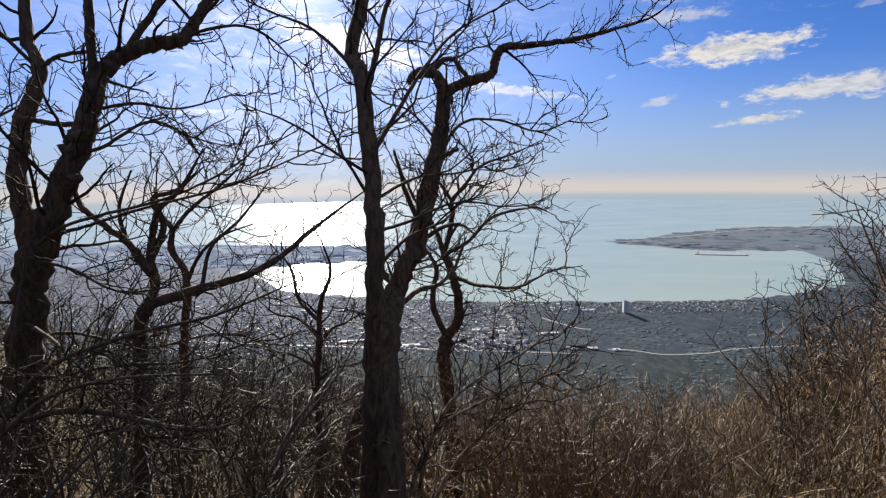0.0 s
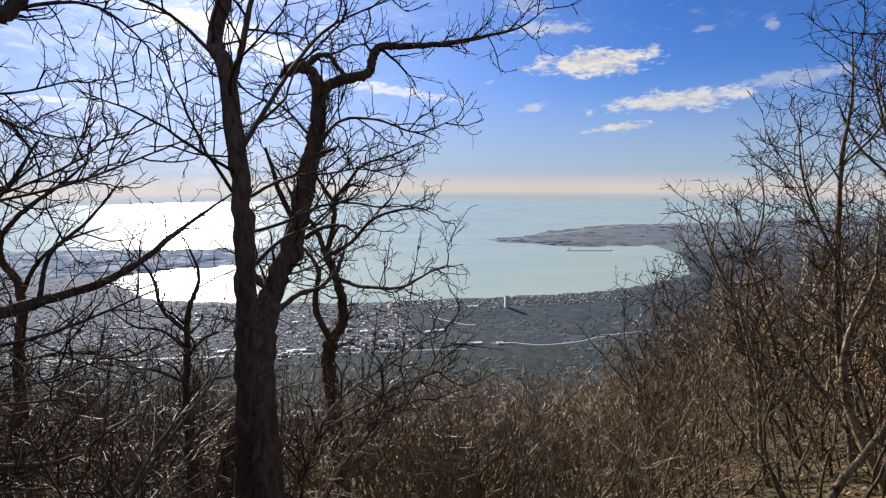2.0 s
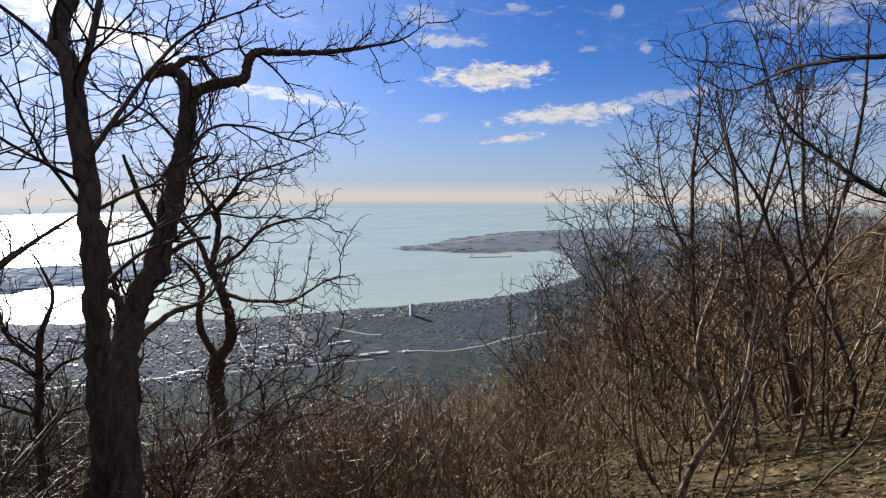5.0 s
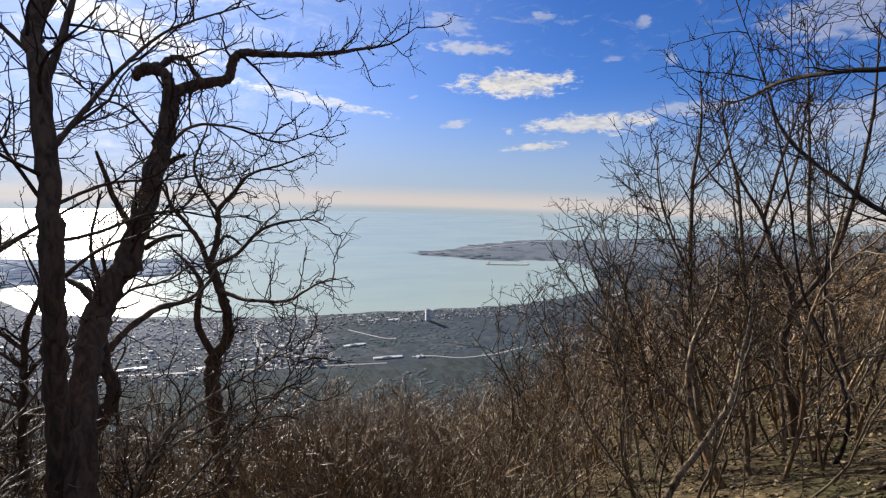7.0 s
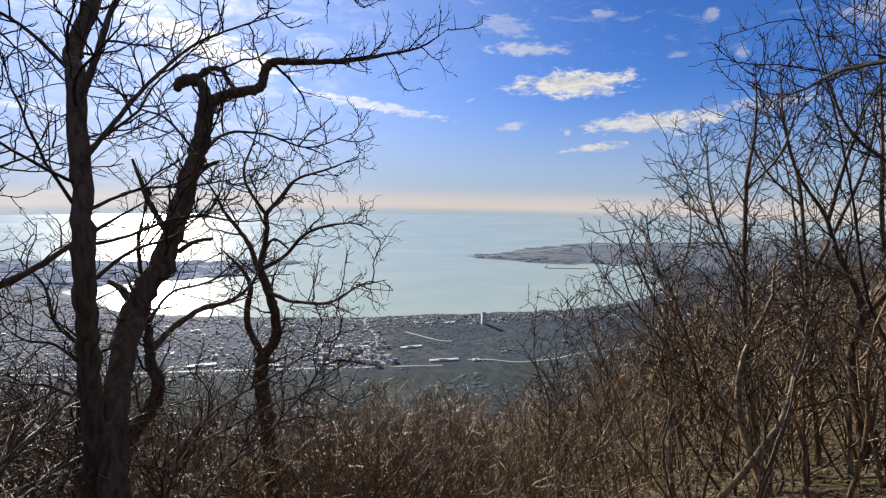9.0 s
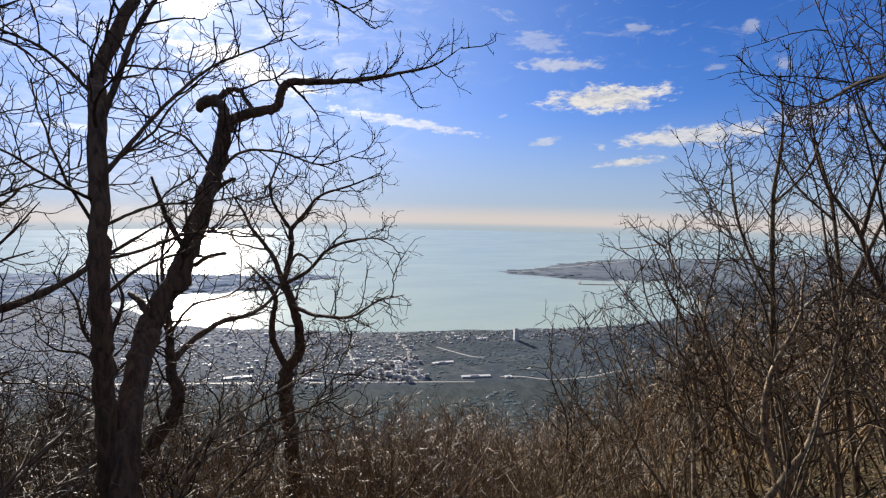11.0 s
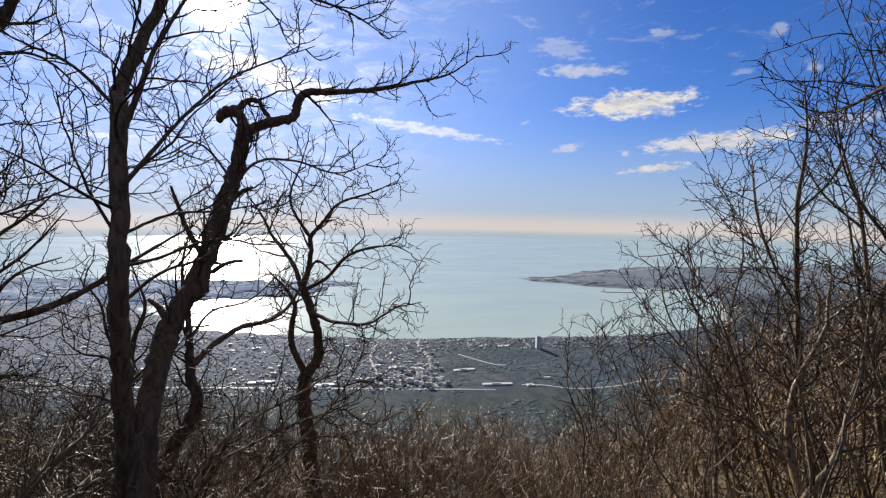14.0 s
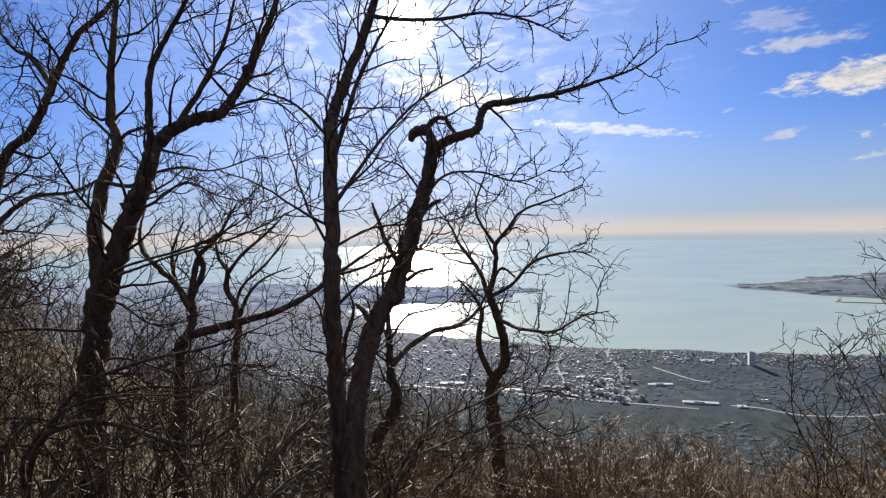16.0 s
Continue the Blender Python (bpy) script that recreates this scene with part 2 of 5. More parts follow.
WHITE_ROOF = plain("white_sheet_metal", (0.66, 0.66, 0.66), 0.65)
GLASS = plain("dark_window_glass", (0.05, 0.06, 0.07), 0.1, 0.1, 3.0, 0.8)
CONCRETE = plain("pale_concrete", (0.42, 0.41, 0.38))
ASPHALT = plain("worn_road", (0.20, 0.195, 0.19), 0.7)
# bluish base colours of distant land, with the air's haze painted in
HAZY_SCRUB = plain("hazy_scrub", (0.17, 0.20, 0.235), 0.95, 0.15, 0.02, 0.0)
HAZY_HEADLAND = plain("hazy_headland", (0.27, 0.33, 0.43), 0.95, 0.15, 0.02, 0.0)
HAZY_WOODS = plain("hazy_woods", (0.110, 0.138, 0.150), 0.95, 0.2, 0.03, 0.0)
DRY_LEAF = bark("dry_leaf", (0.06, 0.043, 0.023), (0.42, 0.31, 0.175), (0.26, 0.19, 0.10), 0.2, 14, 0.85, 0.85, 0.2)


# ---- mesh helpers ----
class Soup:
    """Collects tubes and patches as arrays and turns them into one mesh."""

    def __init__(self):
        self.verts, self.quads, self.count = [], [], 0

    def tube(self, pts, radii, sides):
        pts, radii = np.asarray(pts, float), np.asarray(radii, float)
        n = len(pts)
        t = np.empty_like(pts)
        t[1:-1], t[0], t[-1] = pts[2:] - pts[:-2], pts[1] - pts[0], pts[-1] - pts[-2]
        t /= np.linalg.norm(t, axis=1)[:, None] + 1e-9
        mean = t.mean(0)
        ref = np.eye(3)[np.argmin(np.abs(mean))]
        a = np.cross(t, ref)
        a /= np.linalg.norm(a, axis=1)[:, None] + 1e-9
        b = np.cross(t, a)
        ang = np.arange(sides) * (2 * math.pi / sides)
        ring = a[:, None] * np.cos(ang)[None, :, None] + b[:, None] * np.sin(ang)[None, :, None]
        v = pts[:, None] + ring * (radii if radii.ndim == 2 else radii[:, None])[:, :, None]
        base = self.count
        i = np.arange(n - 1)[:, None] * sides
        j = np.arange(sides)[None, :]
        k = (j + 1) % sides
        q = np.stack([i + j, i + k, i + sides + k, i + sides + j], -1).reshape(-1, 4) + base
        self.verts.append(v.reshape(-1, 3))
        self.quads.append(q)
        self.count += n * sides

    def patch(self, verts, quads):
        self.verts.append(np.asarray(verts, float))
        self.quads.append(np.asarray(quads, int) + self.count)
        self.count += len(verts)

    def mesh(self, name, mat, smooth=True):
        v, q = np.concatenate(self.verts), np.concatenate(self.quads)
        me = bpy.data.meshes.new(name)
        me.vertices.add(len(v))
        me.vertices.foreach_set("co", v.ravel())
        me.loops.add(q.size)
        me.loops.foreach_set("vertex_index", q.ravel().astype(np.int32))
        me.polygons.add(len(q))
        me.polygons.foreach_set("loop_start", np.arange(0, q.size, 4, dtype=np.int32))
        me.polygons.foreach_set("use_smooth", np.full(len(q), smooth))
        me.update(calc_edges=True)
        me.validate()
        me.materials.append(mat)
        return me


def part(name, data, parent, label=""):
    ob = new(name, data)
    ob.parent = parent
    return tagged(ob, label)


def thing(name, at, label, category, group="", kind=""):
    ob = new(name)
    ob.empty_display_size = 0.2
    ob.location = at
    return tagged(ob, label, category, group, kind)


def smooth_line(points, n=6):
    """Catmull-Rom line through a few points."""
    p = np.array(points, float)
    q = np.vstack([2 * p[0] - p[1], p, 2 * p[-1] - p[-2]])
    out = []
    for i in range(1, len(q) - 2):
        a, b, c, d = q[i - 1:i + 3]
        for k in range(n):
            t = k / n
            out.append(0.5 * (2 * b + (c - a) * t + (2 * a - 5 * b + 4 * c - d) * t * t + (3 * b - a - 3 * c + d) * t ** 3))
    out.append(p[-1])
    return np.array(out)


def limb_mesh(name, points, radii, sides=12, lumps=0.12, seed=0, mat=None, flare=0.0):
    """A gnarled limb through a few points; returns its mesh, line and radii."""
    rng = np.random.default_rng(seed)
    line = smooth_line(points, 8)
    r = np.interp(np.linspace(0, 1, len(line)), np.linspace(0, 1, len(radii)), radii)
    line[1:-1] += rng.normal(0, 0.10, (len(line) - 2, 3)) * r[1:-1, None]
    if flare:
        s = np.linspace(0, 1, len(line))
        r = r * (1 + flare * np.exp(-s * 16))
    rr = r[:, None] * (1 + rng.normal(0, lumps * 0.55, (len(line), sides)))
    for _ in range(max(1, len(line) // 9)):
        i = rng.integers(1, len(line) - 1)
        rr[i] *= 1 + lumps * rng.uniform(0.6, 1.6)
    soup = Soup()
    soup.tube(line, rr, sides)
    end = line[-1] + (line[-1] - line[-2]) * 0.15
    soup.tube(np.array([line[-1], end]), np.array([r[-1], r[-1] * 0.25]), sides)
    return soup.mesh(name, mat or BARK), line, r


def grow(p, d, length, r0, r1, seg, wig, up, rng):
    step = length / seg
    pts = [np.array(p, float)]
    d = np.array(d, float)
    kick = rng.normal(0, wig, (seg, 3))
    for k in range(seg):
        d = d + kick[k]
        d[2] += up
        d /= math.sqrt(d @ d) + 1e-9
        pts.append(pts[-1] + d * step)
    return np.array(pts), np.linspace(r0, r1, seg + 1)


def ramify(soup, line, radii, rng, levels, start=0.25):
    """Side branches of side branches. A level: spacing, shortest, longest, radius share, least and most radius, wiggle, lift, sides, segments."""
    spacing, lo, hi, share, r_min, r_max, wig, up, sides, seg = levels[0]
    seglen = np.linalg.norm(np.diff(line, axis=0), axis=1)
    total = seglen.sum()
    run = np.concatenate([[0], np.cumsum(seglen)])
    count = max(1, int(total * (1 - start) / spacing + rng.random()))
    turn = rng.uniform(0, 6.28)
    for k in range(count):
        s = total * (start + (1 - start) * (k + rng.uniform(0.1, 0.9)) / count)
        i = min(len(seglen) - 1, int(np.searchsorted(run, s)) - 1)
        f = (s - run[i]) / (seglen[i] + 1e-9)
        p = line[i] + (line[i + 1] - line[i]) * f
        t = (line[i + 1] - line[i]) / (seglen[i] + 1e-9)
        turn += 2.4 + rng.normal(0, 0.5)
        a = np.cross(t, (0.31, 0.2, 0.93))
        a /= np.linalg.norm(a) + 1e-9
        b = np.cross(t, a)
        out = a * math.cos(turn) + b * math.sin(turn)
        lean = rng.uniform(0.45, 0.95)
        d = t * lean + out * (1.2 - lean * 0.5)
        r_here = radii[i]
        far = 1 - 0.45 * (s / total)
        length = rng.uniform(lo, hi) * far
        r0 = min(max(r_here * share * rng.uniform(0.7, 1.1), r_min), r_max)
        pts, rr = grow(p, d, length, r0, max(r_min * 0.55, r0 * 0.3), seg, wig, up, rng)
        soup.tube(pts, rr, sides)
        if len(levels) > 1:
            ramify(soup, pts, rr, rng, levels[1:], 0.2)


AIRY = [(0.225, 0.5, 1.4, 0.45, 0.008, 0.015, 0.14, 0.07, 5, 7), (0.125, 0.22, 0.7, 0.65, 0.0055, 0.008, 0.20, 0.09, 3, 5), (0.11, 0.08, 0.28, 0.75, 0.0042, 0.0055, 0.20, 0.09, 3, 3)]
OPEN = [(0.19, 0.6, 1.6, 0.45, 0.010, 0.021, 0.16, 0.07, 5, 9), (0.14, 0.25, 0.8, 0.65, 0.0062, 0.010, 0.20, 0.10, 3, 6), (0.13, 0.08, 0.30, 0.75, 0.0046, 0.006, 0.22, 0.11, 3, 3)]
BIG = [(0.17, 0.6, 1.6, 0.45, 0.010, 0.026, 0.24, 0.04, 5, 8), (0.11, 0.25, 0.8, 0.65, 0.006, 0.011, 0.32, 0.06, 3, 5), (0.085, 0.08, 0.32, 0.75, 0.0042, 0.006, 0.30, 0.08, 3, 3)]
MID = [(0.19, 0.5, 1.5, 0.32, 0.007, 0.013, 0.16, 0.06, 5, 9), (0.13, 0.25, 0.8, 0.65, 0.0052, 0.008, 0.20, 0.10, 3, 6), (0.11, 0.08, 0.30, 0.75, 0.0038, 0.005, 0.22, 0.11, 3, 3)]
SLIM = [(0.17, 0.3, 0.95, 0.5, 0.006, 0.010, 0.18, 0.08, 4, 7), (0.145, 0.14, 0.45, 0.65, 0.0044, 0.006, 0.22, 0.11, 3, 4), (0.12, 0.06, 0.2, 0.75, 0.0036, 0.0044, 0.22, 0.09, 3, 2)]
FAN = [(0.205, 0.5, 1.8, 0.5, 0.007, 0.013, 0.13, 0.05, 4, 7), (0.12, 0.2, 0.65, 0.65, 0.005, 0.0072, 0.19, 0.09, 3, 4), (0.12, 0.08, 0.28, 0.75, 0.0042, 0.0052, 0.2, 0.08, 3, 2)]
BUSHY = [(0.12, 0.25, 0.8, 0.5, 0.006, 0.010, 0.15, 0.08, 3, 5), (0.09, 0.1, 0.42, 0.65, 0.0045, 0.006, 0.2, 0.10, 3, 3), (0.10, 0.06, 0.18, 0.75, 0.004, 0.005, 0.2, 0.08, 3, 2)]
GNARL = [(0.20, 0.5, 1.5, 0.5, 0.012, 0.024, 0.28, 0.04, 5, 8), (0.14, 0.25, 0.8, 0.65, 0.008, 0.012, 0.30, 0.06, 3, 5), (0.13, 0.10, 0.36, 0.75, 0.0058, 0.0075, 0.26, 0.09, 3, 3)]
FINE = [(0.12, 0.3, 1.0, 0.5, 0.007, 0.015, 0.19, 0.08, 4, 7), (0.09, 0.14, 0.5, 0.65, 0.0048, 0.0078, 0.22, 0.11, 3, 5), (0.08, 0.06, 0.22, 0.75, 0.0034, 0.0042, 0.22, 0.09, 3, 2)]


def bare_tree(at, limbs, label, seed, name="bare_tree", mat=None, levels=BIG, group=""):
    """limbs: (part name, points, radii, twig start or None, levels or None). The first one is the trunk."""
    root = thing(name, at, label, "tree", group)
    back = Matrix.Translation(Vector(at)).inverted()
    rng = np.random.default_rng(seed)
    crown = Soup()
    for k, (kind, points, radii, start, own) in enumerate(limbs):
        sides = 14 if radii[0] > 0.06 else 9 if radii[0] > 0.025 else 6
        me, line, r = limb_mesh(kind, points, radii, sides, 0.14 if radii[0] > 0.03 else 0.08, seed * 31 + k, mat, 0.2 if k == 0 else 0.0)
        me.transform(back)
        part(kind, me, root)
        if start is not None:
            ramify(crown, line, r, rng, own or levels, start)
    if crown.count:
        me = crown.mesh("crown", CROWN)
        me.transform(back)
        tagged(part("crown", me, root, "fine leafless twigs"), kind="stuff")
    return root


# ---- land and sea ----
COAST = ((-5000, -600), (-5000, 2100), (-1300, 1960), (-570, 1860), (-150, 1812), (45, 1793), (-60, 1690), (-190, 1500), (-442, 1435), (-525, 1340),
         (-430, 1245), (-353, 1122), (-176, 1057), (24, 1004), (281, 984), (476, 975), (572, 979), (720, 1020), (884, 1099), (1050, 1350), (1105, 1560),
         (905, 1580), (800, 1625), (744, 1668), (640, 1760), (560, 1839), (720, 1890), (950, 2060), (1299, 2240), (1593, 2215), (3000, 2350), (5000, 2300), (5000, -600))


def coast_distance(x, y):
    """Metres inland of the coast, negative over water (arrays)."""
    c = np.array(COAST, float)
    best = np.full(x.shape, 1e9)
    inside = np.zeros(x.shape, bool)
    for (x0, y0), (x1, y1) in zip(c, np.roll(c, -1, 0)):
        dx, dy = x1 - x0, y1 - y0
        t = np.clip(((x - x0) * dx + (y - y0) * dy) / (dx * dx + dy * dy), 0, 1)
        best = np.minimum(best, np.hypot(x - x0 - t * dx, y - y0 - t * dy))
        cross = (y0 > y) != (y1 > y)
        inside ^= cross & (x < (x1 - x0) * (y - y0) / (dy if dy else 1e-9) + x0)
    return np.where(inside, best, -best)


def ripple(x, y):
    return (np.sin(x * 0.9 + y * 0.35) * 0.35 + np.sin(x * 0.37 - y * 0.8 + 1.3) * 0.4 + np.sin(x * 2.3 + y * 1.9) * 0.12)


def ground_z(x, y):
    """Height of the ground: a steep wooded slope that eases into the coastal plain."""
    x, y = np.asarray(x, float), np.asarray(y, float)
    down = np.logaddexp(0, (y - 0.6) * 2.5) / 2.5 * 0.55
    near = -down + 0.006 * np.clip(x, 0, 45) ** 2 * np.exp(-np.clip(y, 0, 400) / 160) + 0.12 * ripple(x, y) * np.clip(np.hypot(x, y) / 6, 0.05, 1)
    near = near + 0.04 * np.clip(-x - 4, 0, 13) ** 2 * np.exp(-np.clip(y, 0, 400) / 160)
    near = near + np.clip(np.hypot(x, y) / 60 - 1, 0, 4) * ripple(x / 14, y / 14) * 1.2
    d = coast_distance(x, y)
    low = SEA + 1.2 + np.clip(d, -60, 60) * 0.035 + np.clip(d - 60, 0, 400) * 0.006 + 1.2 * ripple(x / 60, y / 60) * np.clip(d / 80, 0, 1)
    low = low + np.clip(-d, 0, 25) * -0.25
    k = 9.0
    return np.where(near - low > 60, near, low + np.logaddexp(0, (near - low) / k) * k)


def build_ground():
    az = np.radians(np.concatenate([np.arange(-180, -62, 6.0), np.arange(-62, 80, 0.7), np.arange(80, 179, 6.0), [180.0]]))
    rad = np.concatenate([[0.001], np.linspace(0.3, 30, 80), np.geomspace(30.6, 4880, 150)])
    a, r = np.meshgrid(az, rad)
    x, y = r * np.sin(a), r * np.cos(a)
    v = np.stack([x, y, ground_z(x, y)], -1).reshape(-1, 3)
    n, m = len(rad), len(az)
    i, j = np.meshgrid(np.arange(n - 1), np.arange(m - 1), indexing="ij")
    b = i * m + j
    soup = Soup()
    soup.patch(v, np.stack([b, b + 1, b + m + 1, b + m], -1).reshape(-1, 4)[:, ::-1])
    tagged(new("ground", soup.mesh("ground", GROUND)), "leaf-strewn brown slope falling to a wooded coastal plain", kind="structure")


build_ground()
bm = bmesh.new()
bmesh.ops.create_circle(bm, cap_ends=True, segments=96, radius=4900)
me = bpy.data.meshes.new("water")
bm.to_mesh(me)
bm.free()
me.materials.append(WATER)
sea = tagged(new("water", me), "calm pale turquoise sea glittering under the sun", kind="structure")
sea.location = (0, 0, SEA)


def g(x, y):
    return float(ground_z(np.array([x]), np.array([y]))[0])


# ---- the near trees ----
bare_tree((-0.36, 4.02, g(-0.36, 4.02)), [
    ("trunk", [(-0.42, 4.0, -2.35), (-0.41, 4.06, -0.79), (-0.37, 3.89, -0.17), (-0.32, 3.75, 0.5), (-0.27, 3.62, 1.1), (-0.30, 3.72, 1.6), (-0.37, 3.94, 2.27), (-0.48, 4.32, 2.63), (-0.27, 4.82, 3.63), (-0.12, 5.1, 4.6), (0.1, 5.3, 5.6)],
     [0.128, 0.098, 0.073, 0.063, 0.060, 0.057, 0.056, 0.049, 0.039, 0.027, 0.010], 0.42, MID),
    ("limb", [(-0.23, 3.82, -2.2), (-0.22, 3.78, -0.8), (-0.25, 3.9, -0.05), (-0.25, 4.19, 0.4), (-0.2, 4.39, 0.71), (-0.02, 4.57, 1.1), (0.10, 4.81, 1.66), (0.19, 5.02, 2.04), (0.22, 5.18, 2.42)],
     [0.128, 0.108, 0.086, 0.086, 0.088, 0.08, 0.074, 0.066, 0.068], 0.55, FINE),
    ("branch", [(0.22, 5.18, 2.36), (0.41, 5.22, 2.47), (0.66, 5.24, 2.54), (0.71, 5.25, 2.68), (0.79, 5.28, 2.79), (1.1, 5.31, 2.82), (1.46, 5.33, 2.87), (1.9, 5.38, 2.98), (2.25, 5.45, 3.1), (2.55, 5.5, 3.32)],
     [0.052, 0.049, 0.043, 0.042, 0.038, 0.029, 0.025, 0.015, 0.010, 0.004], 0.22, FINE),
    ("burl", [(0.22, 5.2, 2.40), (0.16, 5.3, 2.54), (0.06, 5.42, 2.60), (-0.06, 5.55, 2.60), (-0.12, 5.66, 2.55)], [0.056, 0.045, 0.052, 0.049, 0.035], None, None),
    ("burl", [(0.10, 5.35, 2.58), (0.20, 5.4, 2.70), (0.32, 5.35, 2.70), (0.40, 5.28, 2.58), (0.47, 5.22, 2.50)], [0.035, 0.028, 0.022, 0.021, 0.020], 0.2, FINE),
    ("spur", [(-0.04, 4.63, 1.27), (-0.12, 4.54, 1.48), (-0.16, 4.47, 1.66), (-0.20, 4.43, 1.82)], [0.025, 0.021, 0.017, 0.010], None, None),
    ("spur", [(-0.22, 4.4, 0.72), (-0.36, 4.55, 0.82), (-0.48, 4.7, 0.85)], [0.035, 0.029, 0.021], None, None),
    ("spur", [(0.06, 4.58, 1.10), (0.19, 4.53, 1.18), (0.33, 4.5, 1.21)], [0.021, 0.017, 0.013], None, None),
    ("spur", [(0.14, 5.0, 1.72), (0.24, 4.95, 1.80), (0.34, 4.9, 1.84)], [0.025, 0.021, 0.014], None, None),
    ("branch", [(-0.34, 3.92, 2.18), (-0.27, 4.05, 2.5), (-0.22, 4.18, 2.8), (-0.08, 4.3, 3.15), (0.1, 4.5, 3.6)], [0.025, 0.021, 0.018, 0.014, 0.007], 0.15, FINE),
    ("branch", [(-0.42, 4.0, 2.36), (-0.61, 4.03, 2.56), (-0.77, 4.05, 2.68), (-0.99, 4.08, 2.77), (-1.18, 4.1, 2.86), (-1.5, 4.2, 3.04)], [0.014, 0.012, 0.010, 0.008, 0.006, 0.003], 0.2, SLIM),
    ("branch", [(-0.29, 3.7, 1.75), (-0.09, 3.92, 2.12), (0.08, 4.15, 2.42), (0.27, 4.38, 2.68), (0.52, 4.6, 2.88), (0.9, 4.8, 3.1)], [0.018, 0.015, 0.013, 0.010, 0.008, 0.004], 0.25, FINE),
    ("branch", [(-0.28, 3.65, 1.0), (-0.05, 3.75, 1.2), (0.2, 3.9, 1.3), (0.42, 4.1, 1.55)], [0.014, 0.011, 0.008, 0.003], 0.2, FINE),
    ("branch", [(-0.29, 3.65, 1.45), (0.0, 3.8, 1.6), (0.3, 3.95, 1.63), (0.7, 4.1, 1.72)], [0.013, 0.010, 0.008, 0.003], 0.2, FINE),
    ("branch", [(0.10, 4.81, 1.66), (0.35, 4.9, 2.05), (0.7, 5.0, 2.1), (1.1, 5.05, 2.0), (1.5, 5.1, 2.15)], [0.015, 0.013, 0.010, 0.008, 0.003], 0.15, FINE),
    ("branch", [(0.16, 4.95, 1.9), (-0.1, 5.1, 2.2), (-0.35, 5.2, 2.3), (-0.6, 5.3, 2.5)], [0.013, 0.010, 0.008, 0.003], 0.2, FINE),
    ("branch", [(-0.27, 4.8, 3.6), (0.1, 4.6, 3.46), (0.49, 4.41, 3.36), (0.85, 4.45, 3.39), (1.22, 4.48, 3.3), (1.55, 4.5, 3.12)], [0.022, 0.019, 0.016, 0.012, 0.009, 0.004], 0.3, FINE),
], "twin-stemmed bare chestnut tree with dark rough bark and broken spurs", 11, group="bare trees on the slope")

# branches of the twin tree, set apart in paler bark to look sunlit
bare_tree((-0.12, 4.1, g(-0.12, 4.1)), [
    ("stem", [(-0.2, 4.05, g(-0.12, 4.1) - 0.1), (-0.12, 4.1, -1.0), (0.17, 4.15, -0.30), (0.44, 4.3, -0.09), (0.84, 4.45, 0.08), (1.18, 4.6, 0.28)], [0.022, 0.020, 0.017, 0.013, 0.010, 0.004], 0.4, FINE),
    ("stem", [(-0.1, 4.05, g(-0.12, 4.1) - 0.1), (-0.06, 4.1, -1.1), (0.1, 4.2, -0.5), (0.45, 4.3, -0.30), (0.84, 4.45, -0.18), (1.2, 4.6, -0.16)], [0.020, 0.018, 0.015, 0.012, 0.009, 0.004], 0.4, FINE),
    ("stem", [(-0.05, 4.1, g(-0.12, 4.1) - 0.1), (0.05, 4.15, -1.2), (0.3, 4.25, -0.75), (0.7, 4.4, -0.45), (1.1, 4.5, -0.05), (1.35, 4.6, 0.35)], [0.020, 0.018, 0.014, 0.011, 0.008, 0.004], 0.4, FINE),
], "slanting rods of the twin tree, pale bark standing in for sunlight", 19, name="leaning_sapling", mat=BARK_GREY, group="bare trees on the slope")

bare_tree((-1.0, 5.9, g(-1.0, 5.9)), [
    ("trunk", [(-1.05, 5.95, -3.5), (-0.95, 5.9, -1.7), (-0.71, 5.88, -1.0), (-0.46, 5.88, -0.55), (-0.52, 5.89, -0.18), (-0.53, 5.9, 0.2), (-0.54, 5.9, 0.55), (-0.6, 5.95, 1.0), (-0.5, 6.0, 1.5)],
     [0.111, 0.089, 0.076, 0.064, 0.055, 0.038, 0.025, 0.015, 0.007], 0.5, FINE),
    ("limb", [(-0.5, 5.9, -0.08), (-0.36, 6.15, 0.06), (-0.1, 6.5, 0.2), (0.16, 6.95, 0.18), (0.38, 7.4, 0.33), (0.55, 7.7, 0.7)], [0.043, 0.036, 0.031, 0.025, 0.020, 0.010], 0.3, FINE),
    ("branch", [(-0.53, 5.9, 0.2), (-0.3, 5.95, 0.5), (0.1, 6.0, 0.62), (0.5, 6.1, 1.0)], [0.017, 0.014, 0.010, 0.004], 0.2, FINE),
], "dark crooked chestnut stem beside the twin trunk", 12, group="bare trees on the slope")

